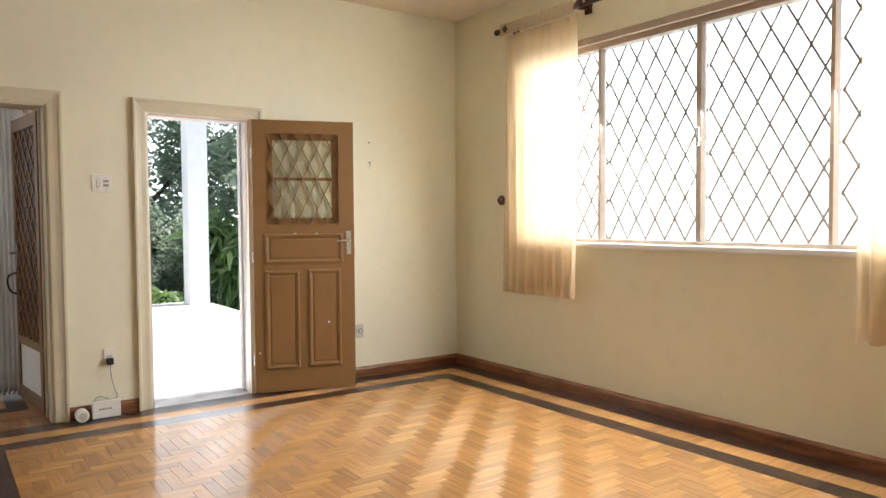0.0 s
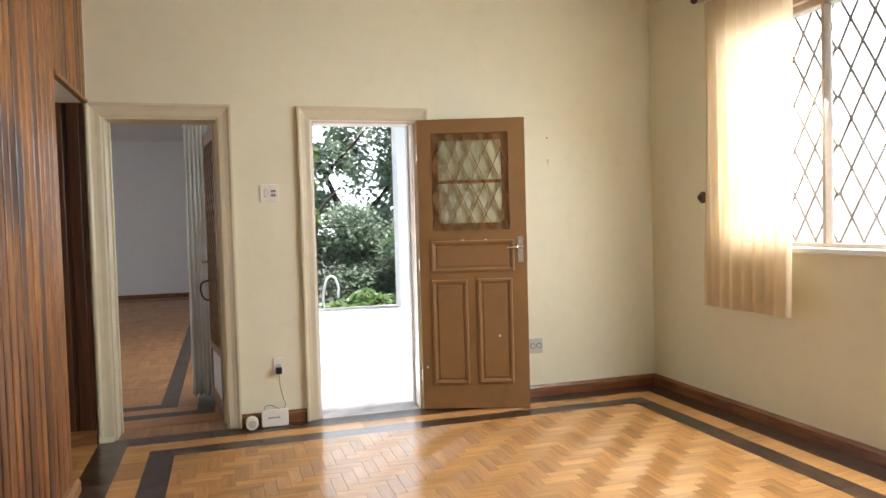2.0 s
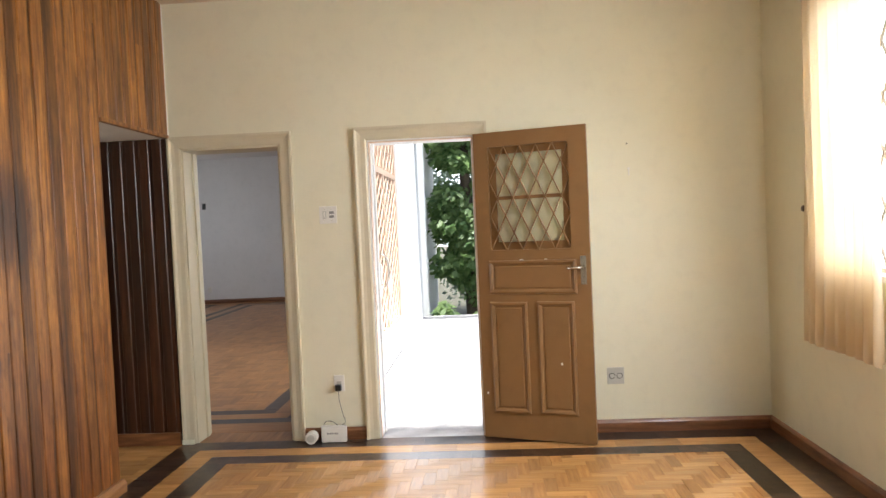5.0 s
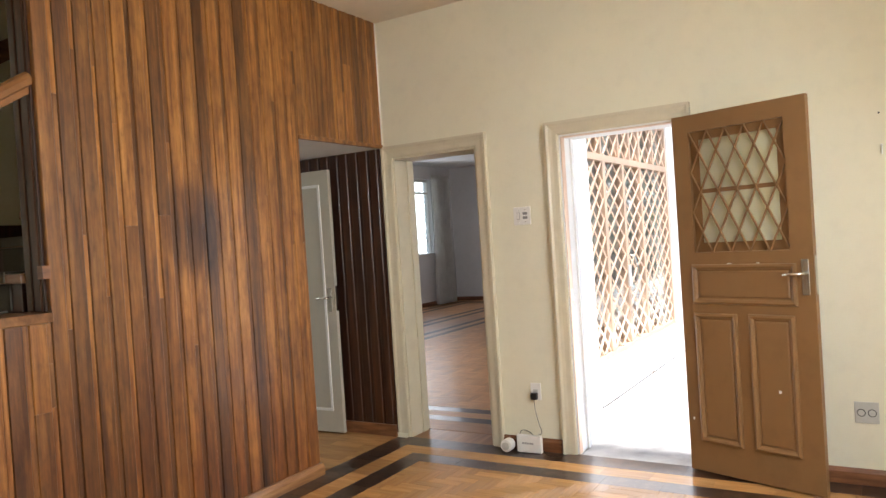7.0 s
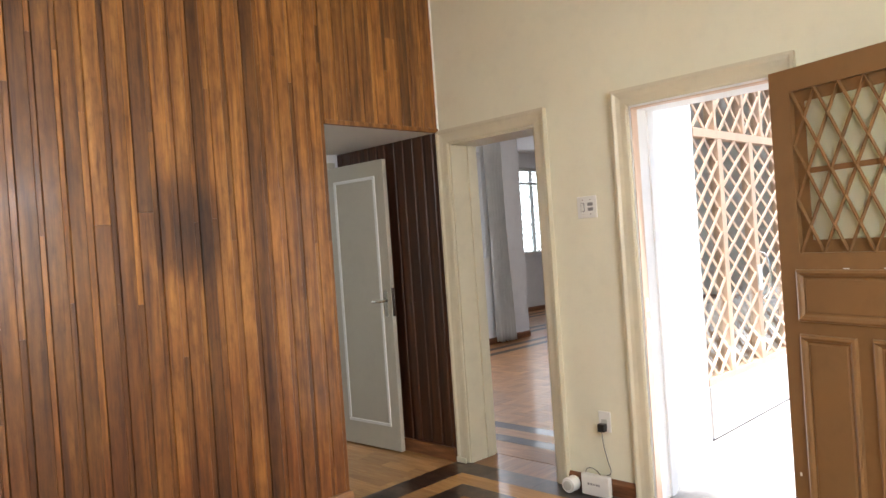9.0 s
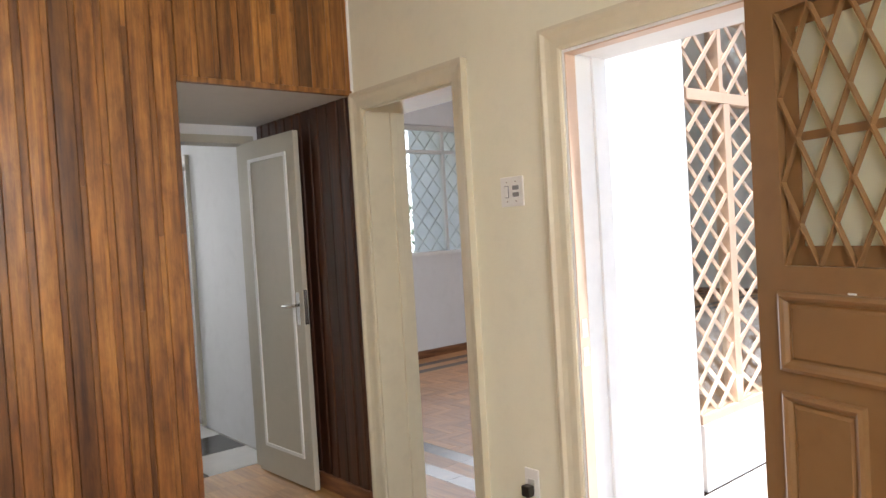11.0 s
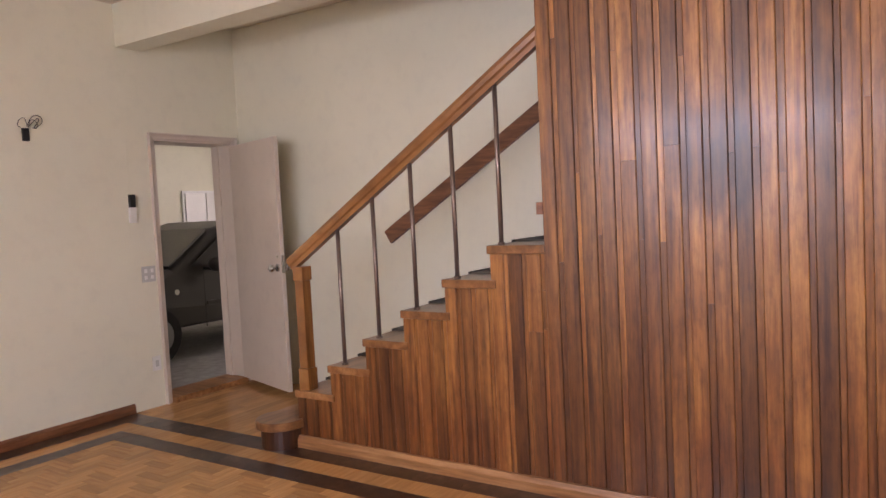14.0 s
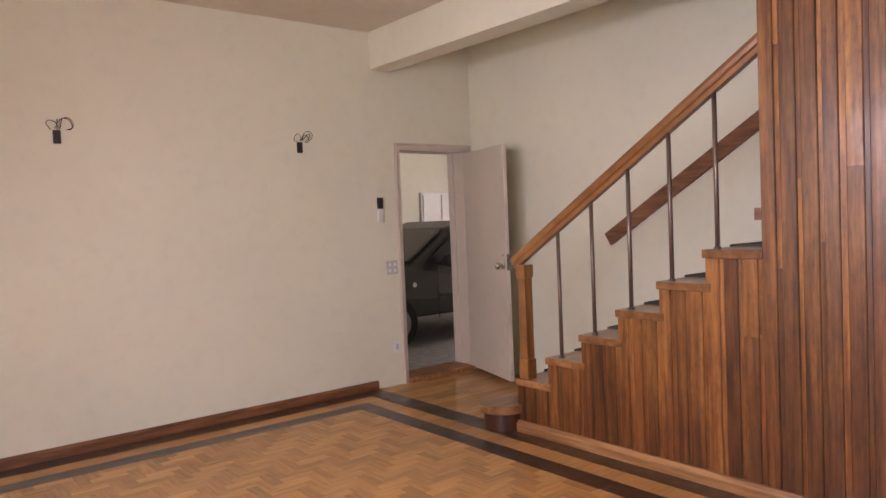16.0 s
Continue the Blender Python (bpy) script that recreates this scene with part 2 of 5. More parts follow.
M_LIV_X = wood("living_parquet_x", (0.30, 0.135, 0.045), (0.40, 0.195, 0.07), (0.49, 0.26, 0.10), (2.0, 22, 22), 0.42, True, 0.24, 0.12, False, 0.25)
M_LIV_Y = wood("living_parquet_y", (0.30, 0.135, 0.045), (0.40, 0.195, 0.07), (0.49, 0.26, 0.10), (22, 2.0, 22), 0.42, True, 0.24, 0.12, False, 0.25)
M_BORDER_WORN = wood("parquet_border_worn", (0.018, 0.009, 0.006), (0.038, 0.019, 0.011), (0.075, 0.037, 0.02), (8, 8, 8), 0.42, True, 0.5, 0.5)
M_BORDER_DARK = wood("parquet_border_dark", (0.016, 0.008, 0.005), (0.042, 0.021, 0.012), (0.095, 0.050, 0.028), (9, 9, 9), 0.3, True, 0.55, 0.25)
M_SUBFLOOR = plain("parquet_joint", (0.10, 0.05, 0.02), 0.6)
M_METAL = plain("worn_steel", (0.72, 0.72, 0.69), 0.26, 1.0, 60, 0.2)
M_BRONZE = plain("bronze_tube", (0.24, 0.175, 0.135), 0.34, 0.7, 60, 0.2)
M_PLASTIC = plain("white_plastic", (0.78, 0.77, 0.72), 0.35, 0.0, 30, 0.04, 0.03)
M_MARK = plain("grey_marking", (0.25, 0.25, 0.24), 0.5)
M_PLASTIC_GREY = plain("grey_plate", (0.52, 0.52, 0.47), 0.4, 0.0, 30, 0.06, 0.03)
M_BLACK = plain("black_plastic", (0.012, 0.012, 0.012), 0.35)
M_IRON = plain("grille_paint", (0.26, 0.20, 0.16), 0.45, 0.0, 30, 0.15)
M_FRAME = plain("window_frame_paint", (0.42, 0.33, 0.25), 0.45, 0.0, 30, 0.15)
M_CURTAIN = fabric("amber_voile", (0.92, 0.79, 0.58), 0.5, 900.0, 0.1, 0.34)
M_CURTAIN_GREY = fabric("grey_linen", (0.88, 0.87, 0.84), 0.62)
M_CARPET = plain("olive_runner_carpet", (0.095, 0.084, 0.062), 0.95, 0.0, 300, 0.4, 0.6)
M_GLASS = glass("clear_glass")
M_GLASS_OBS = fabric("obscure_glass", (0.82, 0.82, 0.68), 0.6, 120.0, 0.06)
M_GLASS_OBS.node_tree.nodes["Principled BSDF"].inputs["Roughness"].default_value = 0.25
M_GLASS_BLOCK = glass("glass_block", (0.9, 0.97, 0.97), 0.15, 0.4)
M_TILE_W = plain("white_marble", (0.72, 0.71, 0.68), 0.16, 0.0, 5, 0.12, 0.02)
M_TILE_B = plain("black_granite", (0.035, 0.033, 0.032), 0.14, 0.0, 60, 0.4, 0.02)
M_CONC = plain("garage_concrete", (0.36, 0.35, 0.33), 0.75, 0.0, 12, 0.3, 0.3)
# strong grey variation paints dappled shade into the stone colour
M_PORCH = plain("dappled_porch_stone", (0.52, 0.51, 0.49), 0.75, 0.0, 5, 0.45, 0.4)
M_LATTICE = paint("orange_lattice_wood", (0.70, 0.50, 0.36), 0.45, 0.15, 30)
M_CAR = plain("graphite_car_paint", (0.045, 0.042, 0.038), 0.35, 0.2, 200, 0.1, 0.0)
# grey base colour carries the reflection on the windscreen; side glass stays black
M_CAR_GLASS = plain("windscreen_reflection_grey", (0.13, 0.13, 0.12), 0.12, 0.0, 20, 0.1, 0.0)
M_TYRE = plain("tyre_rubber", (0.02, 0.02, 0.02), 0.8, 0.0, 60, 0.3)
M_LEAF = leaf_mat("broad_leaves", (0.15, 0.21, 0.13), (0.34, 0.41, 0.30))
M_LEAF2 = leaf_mat("strap_leaves", (0.08, 0.16, 0.045), (0.22, 0.32, 0.11))
M_BARK = plain("bark", (0.10, 0.075, 0.05), 0.9, 0.0, 30, 0.5, 0.8)
M_SOIL = plain("garden_soil", (0.09, 0.085, 0.05), 0.95, 0.0, 10, 0.5, 0.6)

# ---- building helpers ----


def box(bm, x0, x1, y0, y1, z0, z1):
    m = Matrix.Translation(((x0 + x1) / 2, (y0 + y1) / 2, (z0 + z1) / 2)) @ Matrix.Diagonal((abs(x1 - x0), abs(y1 - y0), abs(z1 - z0), 1))
    return bmesh.ops.create_cube(bm, size=1.0, matrix=m)["verts"]


def cyl(bm, p, q, r, seg=12, r2=None):
    p, q = Vector(p), Vector(q)
    d = q - p
    m = Matrix.Translation((p + q) / 2) @ d.to_track_quat("Z", "Y").to_matrix().to_4x4()
    return bmesh.ops.create_cone(bm, cap_ends=True, segments=seg, radius1=r, radius2=r if r2 is None else r2, depth=d.length, matrix=m)["verts"]


def ball(bm, c, r, sx=1, sy=1, sz=1, u=14, v=9):
    bmesh.ops.create_uvsphere(bm, u_segments=u, v_segments=v, radius=r, matrix=Matrix.Translation(c) @ Matrix.Diagonal((sx, sy, sz, 1)))


def soften(bm, w=0.003, seg=2):
    bmesh.ops.bevel(bm, geom=[e for e in bm.edges if e.calc_face_angle(0) > 0.6], offset=w, segments=seg, profile=0.6, affect="EDGES", clamp_overlap=True)


def finish(bm, name, material, smooth=False):
    me = bpy.data.meshes.new(name)
    bmesh.ops.recalc_face_normals(bm, faces=bm.faces)
    if smooth:
        for f in bm.faces:
            f.smooth = True
    bm.to_mesh(me)
    bm.free()
    me.materials.append(material)
    return me


def part(name, bm, material, parent=None, label="", smooth=False):
    ob = new(name, finish(bm, name, material, smooth))
    if parent:
        ob.parent = parent
    if label:
        ob["label"] = label
    return ob


def thing(name, label, category, m=None, group=""):
    ob = new(name)
    ob.empty_display_size = 0.1
    if m is not None:
        ob.matrix_world = m
    return tagged(ob, label, category, group)


def structure(name, boxes, material, label="", bevel=0.0):
    bm = bmesh.new()
    for b in boxes:
        box(bm, *b)
    if bevel:
        soften(bm, bevel)
    ob = part(name, bm, material)
    return tagged(ob, label, "", "", "structure")


def pbox(name, dims, material, parent, label="", bevel=0.003):
    bm = bmesh.new()
    box(bm, *dims)
    if bevel:
        soften(bm, bevel)
    return part(name, bm, material, parent, label)


def sweep_profile(bm, prof, p, q, up=(0, 0, 1)):
    """Extrudes the closed outline prof [(side, up)] from p to q."""
    p, q = Vector(p), Vector(q)
    d = (q - p).normalized()
    side = d.cross(Vector(up)).normalized()
    u = side.cross(d)
    a = [bm.verts.new(p + side * s + u * t) for s, t in prof]
    b = [bm.verts.new(q + side * s + u * t) for s, t in prof]
    k = len(prof)
    for i in range(k):
        bm.faces.new((a[i], a[(i + 1) % k], b[(i + 1) % k], b[i]))
    bm.faces.new(a[::-1])
    bm.faces.new(b)

# ---- the room's shell ----
W, S, H = -4.16, -6.2, 3.15          # panelled side, back wall, ceiling
XB = -5.37                           # wall behind the stairs
D1 = (-4.065, -3.355, 2.115)         # doorway to the living room
D2 = (-2.73, -1.974, 2.115)          # doorway to the porch
WIN = (-4.25, -0.90, 1.16, 2.62)     # east window: y, y, z, z
GD = (-5.275, -4.49, 2.14)           # garage doorway

structure("floor", [(XB, 0.0, S, 0.0, -0.20, -0.012)], M_SUBFLOOR, "parquet floor under-layer of the room")
structure("ceiling", [(W - 0.25, 0.25, S - 0.25, 0.25, H, H + 0.2)], M_CEIL, "flat beige painted ceiling")
structure("wall_north", [(W - 0.02, D1[0], 0, 0.25, -0.2, H), (D1[0], D1[1], 0, 0.25, D1[2], H), (D1[1], D2[0], 0, 0.25, -0.2, H),
                         (D2[0], D2[1], 0, 0.25, D2[2], H), (D2[1], 0.25, 0, 0.25, -0.2, H)], M_WALL, "cream painted wall with two doorways")
structure("wall_east", [(0, 0.25, S, 0, -0.2, WIN[2]), (0, 0.25, S, WIN[0], WIN[2], H), (0, 0.25, WIN[1], 0, WIN[2], H),
                        (0, 0.25, WIN[0], WIN[1], WIN[3], H)], M_WALL, "cream painted wall with a wide window")
structure("wall_south", [(GD[1], 0.25, S - 0.25, S, -0.2, H), (GD[0], GD[1], S - 0.25, S, GD[2], H), (XB - 0.25, GD[0], S - 0.25, S, -0.2, H)], M_WALL, "cream painted wall with the garage doorway")
structure("wall_stair", [(XB - 0.25, XB, S, -0.95, -0.2, 5.8), (XB - 0.25, XB, -0.95, 0.0, 2.3, 5.8)], M_WALL, "cream painted wall behind the staircase")
structure("stairwell_wall_upper", [(XB, W - 0.04, 0.0, 0.2, 2.35, 5.8), (W - 0.16, W - 0.04, -4.5, 0.0, H + 0.2, 5.8), (XB, W, -4.7, -4.5, H + 0.2, 5.8)], M_WALL, "upper walls closing the stairwell")
structure("stairwell_ceiling", [(XB - 0.25, W, -4.7, 0.2, 5.8, 5.95), (XB - 0.25, W - 0.25, S - 0.25, -4.5, H, H + 0.2)], M_CEIL, "ceiling of the stairwell")


OPN = -0.935                          # south edge of the alcove opening
OPZ = 2.21
PANEL_END = -2.645


def upright(parent, name, material, s0, s1, z0, z1, back, face, plane, axis, out, ease=0.003, tilt=0.0, cup=0.0):
    a, b = s0 + ease, s1 - ease
    prof = [(s0, back), (s0, face - ease - tilt), (a, face - tilt), (a + (b - a) * 0.3, face - tilt * 0.4 + cup), (a + (b - a) * 0.7, face + tilt * 0.4 + cup), (b, face + tilt), (s1, face - ease + tilt), (s1, back)]
    bm = bmesh.new()
    rows = [[bm.verts.new((plane + out * o, s, z) if axis == "y" else (s, plane + out * o, z)) for s, o in prof] for z in (z0, z1)]
    k = len(prof)
    for j in range(k):
        bm.faces.new((rows[0][j], rows[0][(j + 1) % k], rows[1][(j + 1) % k], rows[1][j]))
    bm.faces.new(rows[0])
    bm.faces.new(rows[1][::-1])
    part(name, bm, material, parent)


def boards(parent, name, material, span, plane, axis, ztop, zbot=0.0, w=0.096, joints=0.35, seed=3, out=1):
    """Upright boards along axis with a narrow sunk strip between each two; some are pieced from two lengths."""
    rnd = random.Random(seed)
    a, b = span
    count = max(1, round((b - a) / w))
    step = (b - a) / count
    for i in range(count):
        s0 = a + i * step
        cut = s0 + step * rnd.uniform(0.70, 0.78)
        for kind, p, q in ((name, s0 + 0.0012, cut), ("sunk_strip", cut + 0.0012, s0 + step + 0.0002)):
            cuts = [zbot]
            if ztop - zbot > 0.9:
                odds = joints if kind == name else min(0.9, joints * 2.6)
                while rnd.random() < odds and len(cuts) < 4:
                    z = cuts[-1] + (ztop - cuts[-1]) * rnd.uniform(0.3, 0.7)
                    if z - cuts[-1] > 0.1:
                        cuts.append(z)
            cuts.append(ztop)
            for z0, z1 in zip(cuts, cuts[1:]):
                face = (0.016 if kind == name else 0.0095) + rnd.uniform(-0.0012, 0.0012)
                upright(parent, kind, material, p, q, z0 + 0.0005, z1 - 0.0005, -0.010, face, plane, axis, out, 0.004 if kind == name else 0.001,
                        rnd.uniform(-0.0007, 0.0007) if kind == name else rnd.uniform(-0.0004, 0.0004), rnd.uniform(0.0001, 0.0007) if kind == name else 0.0)


structure("beam", [(-4.44, -4.22, S, PANEL_END, 2.825, H)], M_WALL, "cream painted ceiling beam above the stair edge", 0.004)
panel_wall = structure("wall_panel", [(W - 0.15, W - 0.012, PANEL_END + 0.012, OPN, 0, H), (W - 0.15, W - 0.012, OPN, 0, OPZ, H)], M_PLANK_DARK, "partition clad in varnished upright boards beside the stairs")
structure("alcove_walls", [(XB + 0.1, W - 0.15, OPN - 0.1, OPN, 0, OPZ + 0.05), (XB, W - 0.02, 0.0, 0.2, 0, 2.35)], M_WALL, "plastered sides of the alcove under the stairs")
structure("alcove_ceiling", [(-5.47, W - 0.011, OPN, 0.0, OPZ - 0.012, OPZ - 0.001)], M_WHITE, "white ceiling of the alcove under the stairs")
# inner door wall of the alcove
ID = (-0.765, -0.105, 2.085)
structure("alcove_door_wall", [(-5.38, -5.26, OPN, ID[0] - 0.05, 0, OPZ), (-5.38, -5.26, ID[0] - 0.05, 0.0, ID[2] + 0.05, OPZ), (-5.38, -5.26, ID[1] + 0.05, 0.0, 0, ID[2] + 0.05)], M_WHITE, "end wall of the alcove around the inner door")
structure("baseboard_alcove", [(-5.24, W - 0.01, -0.045, -0.022, 0, 0.09)], M_BASE, "reddish wooden baseboard", 0.003)

# white strip where the boards meet the wall
structure("trim_corner", [(W - 0.012, W + 0.012, -0.016, -0.001, OPZ, H)], M_DOOR_TRIM, "white corner strip between boards and wall", 0.003)
structure("trim_opening", [(W - 0.012, W + 0.022, OPN, -0.017, OPZ - 0.014, OPZ + 0.012)], M_PLANK, "wooden edge strip over the alcove opening", 0.003)


def run_board(name, prof, p, q, material, label):
    bm = bmesh.new()
    sweep_profile(bm, prof, p, q)
    return tagged(part(name, bm, material), label, "", "", "structure")


BB = [(0, 0), (0.018, 0), (0.018, 0.066), (0.010, 0.080), (0.004, 0.088), (0, 0.088)]
BBL = "dark reddish wooden baseboard with a rounded top"
run_board("baseboard", BB, (D2[1] + 0.09, 0, 0), (0, 0, 0), M_BASE, BBL)
run_board("baseboard", BB, (D1[1] + 0.09, 0, 0), (D2[0] - 0.09, 0, 0), M_BASE, BBL)
run_board("baseboard", BB, (0, 0, 0), (0, S, 0), M_BASE, BBL)
run_board("baseboard", [(s, z * 0.86) for s, z in BB], (0, S, 0), (-4.16, S, 0), M_BASE, BBL)
run_board("baseboard_panel", [(0, 0), (0.035, 0), (0.035, 0.05), (0.02, 0.075), (0, 0.075)], (W + 0.014, -4.42, 0), (W + 0.014, OPN, 0), M_EDGE, "light wooden base strip below the upright boards")


def casing(name, x0, x1, top, y, thick, face, label, material=M_CASING, w=0.09, zb=0.0, inner=None):
    """Moulded door surround on the face at y; face is -1 towards the room."""
    ob = tagged(new(name), label, "door frame", "", "structure")
    prof = [(0, 0), (0, 0.010), (w * 0.12, 0.016), (w * 0.45, 0.018), (w * 0.7, 0.024), (w * 0.85, 0.034), (w, 0.034), (w, 0)]
    ex = [(x0, -1), (x1, 1)]
    for cx, sgn in ex:
        bm = bmesh.new()
        r0 = [bm.verts.new((cx + sgn * s, y + face * o, zb)) for s, o in prof]
        r1 = [bm.verts.new((cx + sgn * s, y + face * o, top + s)) for s, o in prof]
        for j in range(len(prof)):
            k = (j + 1) % len(prof)
            bm.faces.new((r0[j], r0[k], r1[k], r1[j]))
        bm.faces.new(r0)
        bm.faces.new(r1)
        part("upright", bm, material, ob)
    bm = bmesh.new()
    r0 = [bm.verts.new((x0 - s, y + face * o, top + s)) for s, o in prof]
    r1 = [bm.verts.new((x1 + s, y + face * o, top + s)) for s, o in prof]
    for j in range(len(prof)):
        k = (j + 1) % len(prof)
        bm.faces.new((r0[j], r0[k], r1[k], r1[j]))
    bm.faces.new(r0)
    bm.faces.new(r1)
    part("head", bm, material, ob)
    # lining boards through the wall
    a, b = sorted((y + face * 0.002, y - face * thick))
    inner = inner or material
    pbox("lining", (x0, x0 + 0.012, a, b, zb, top), inner, ob)
    pbox("lining", (x1 - 0.012, x1, a, b, zb, top), inner, ob)
    pbox("lining", (x0 + 0.012, x1 - 0.012, a, b, top - 0.012, top), inner, ob)
    c, d = sorted((y - face * (thick - 0.06), y - face * (thick - 0.10)))
    pbox("stop", (x0 + 0.012, x0 + 0.026, c, d, zb, top - 0.012), inner, ob)
    pbox("stop", (x1 - 0.026, x1 - 0.012, c, d, zb, top - 0.012), inner, ob)
    return ob


casing("door_1", D1[0], D1[1], D1[2], 0, 0.25, -1, "cream moulded door surround, living room doorway")
d2c = casing("door_2", D2[0], D2[1], D2[2], 0, 0.25, -1, "cream moulded door surround with tan rebate, porch doorway", inner=M_EXT)
pbox("rebate", (D2[0] + 0.0122, D2[0] + 0.016, -0.001, 0.055, 0, D2[2] - 0.017), M_LATTICE, d2c, "tan edge of the rebate", 0.0)
pbox("rebate", (D2[1] - 0.016, D2[1] - 0.0122, -0.001, 0.055, 0, D2[2] - 0.017), M_LATTICE, d2c, "tan edge of the rebate", 0.0)
pbox("rebate", (D2[0] + 0.0122, D2[1] - 0.0122, -0.001, 0.055, D2[2] - 0.0165, D2[2] - 0.0122), M_LATTICE, d2c, "tan edge of the rebate", 0.0)
for z in (0.95, 1.06):
    pbox("strike_plate", (D2[0] + 0.0165, D2[0] + 0.019, 0.012, 0.04, z - 0.035, z + 0.035), M_METAL, d2c, "steel strike plate", 0.0)
casing("door_4", GD[0], GD[1], GD[2], S, 0.25, 1, "grey-beige flat door surround, garage doorway", M_DOOR_BEIGE, 0.05)
structure("threshold_porch", [(D2[0] + 0.012, D2[1] - 0.012, 0.0, 0.25, -0.05, -0.004)], M_PORCH, "pale stone threshold", 0.003)
structure("threshold_living", [(D1[0] + 0.012, D1[1] - 0.012, 0.002, 0.25, -0.05, -0.002)], M_EDGE, "worn wooden threshold", 0.002)
structure("threshold_garage", [(GD[0] + 0.012, GD[1] - 0.012, S - 0.25, S + 0.05, -0.05, 0.045)], M_EDGE, "worn wooden threshold", 0.003)

# ---- east window ----
win = tagged(new("window_1"), "wide brown-framed window with diamond iron grille", "window", "", "structure")
wy0, wy1, wz0, wz1 = WIN
pbox("window_sill", (-0.035, 0.25, wy0 - 0.03, wy1 + 0.03, wz0 - 0.035, wz0 + 0.002), M_DOOR_TRIM, win, "white painted sill", 0.006)
pbox("frame_head", (0.02, 0.11, wy0, wy1, wz1 - 0.045, wz1), M_FRAME, win)
pbox("frame_foot", (0.03, 0.10, wy0, wy1, wz0 + 0.003, wz0 + 0.028), M_FRAME, win)
npan = 4
pw = (wy1 - wy0) / npan
for i in range(npan + 1):
    y = wy0 + i * pw
    wdt = 0.012 if i in (1, 3) else 0.018
    pbox("mullion", (0.02, 0.085, max(wy0, y - wdt), min(wy1, y + wdt), wz0 + 0.0285, wz1 - 0.0455), M_FRAME, win)
for i in range(npan):
    a, b = wy0 + i * pw + 0.026, wy0 + (i + 1) * pw - 0.026
    bm = bmesh.new()
    box(bm, 0.058, 0.062, a, b, wz0 + 0.03, wz1 - 0.047)
    g = part("pane", bm, M_GLASS, win)
    g.visible_shadow = False
pbox("latch", (0.004, 0.02, wy0 + 2 * pw - 0.012, wy0 + 2 * pw + 0.012, 1.80, 1.92), M_METAL, win, "steel window latch")
pbox("latch_lever", (-0.008, 0.004, wy0 + 2 * pw - 0.03, wy0 + 2 * pw + 0.004, 1.83, 1.85), M_METAL, win)


def diamond(bm, a, b, z0, z1, nx, nz, place, r, flat=None):
    """Crossing bars that make nx by nz diamonds between a..b and z0..z1; place maps (s, z) to the world."""
    dw, dh = (b - a) / nx, (z1 - z0) / nz
    for d in (1, -1):
        for k in range(-nz, nx + nz + 1):
            s0 = a + k * dw
            # line s = s0 + d * (z - z0) * dw / dh, cut to the frame
            slope = d * dw / dh
            lo, hi = z0, z1
            if slope > 0:
                lo, hi = max(lo, z0 + (a - s0) / slope), min(hi, z0 + (b - s0) / slope)
            else:
                lo, hi = max(lo, z0 + (b - s0) / slope), min(hi, z0 + (a - s0) / slope)
            if hi - lo > 0.01:
                p, q = place(s0 + slope * (lo - z0), lo, d), place(s0 + slope * (hi - z0), hi, d)
                if flat:
                    sweep_profile(bm, [(-flat[0], -flat[1]), (flat[0], -flat[1]), (flat[0], flat[1]), (-flat[0], flat[1])], p, q, flat[2])
                else:
                    cyl(bm, p, q, r, 6)


for i in range(npan):
    bm = bmesh.new()
    ga, gb, gz0, gz1 = wy0 + i * pw + 0.012, wy0 + (i + 1) * pw - 0.012, wz0 + 0.03, wz1 - 0.012
    diamond(bm, ga, gb, gz0, gz1, 5, 5, lambda s, z, d: (0.13 + 0.003 * d, s, z), 0.0078)
    for k in range(11):
        for q in range(11):
            if (k + q) % 2 == 0:
                ball(bm, (0.13, ga + (gb - ga) * k / 10, gz0 + (gz1 - gz0) * q / 10), 0.0135, 0.8, 0.8, 1.3, 6, 4)
    part("grille", bm, M_IRON, win, "diamond iron grille")
structure("shutter_cover", [(-0.006, 0.0, wy0, wy1, wz1 + 0.05, wz1 + 0.27)], M_WALL, "flush painted cover of the roller shutter box", 0.002)
structure("shutter_slot_trim", [(-0.02, 0.02, wy0, wy1, wz1 - 0.005, wz1 + 0.045)], M_FRAME, "brown wooden strip along the window head", 0.004)


# ---- parquet ----
def block_mesh(name, lx, ly, material):
    bm = bmesh.new()
    box(bm, -lx / 2, lx / 2, -ly / 2, ly / 2, -0.012, 0)
    top = [f for f in bm.faces if f.normal.z > 0.9]
    bmesh.ops.inset_region(bm, faces=top, thickness=0.0012, depth=0.0)
    for v in bm.verts:
        if v.co.z > -0.001 and (abs(abs(v.co.x) - lx / 2) < 1e-5 or abs(abs(v.co.y) - ly / 2) < 1e-5):
            v.co.z -= 0.0008
    return finish(bm, name, material)


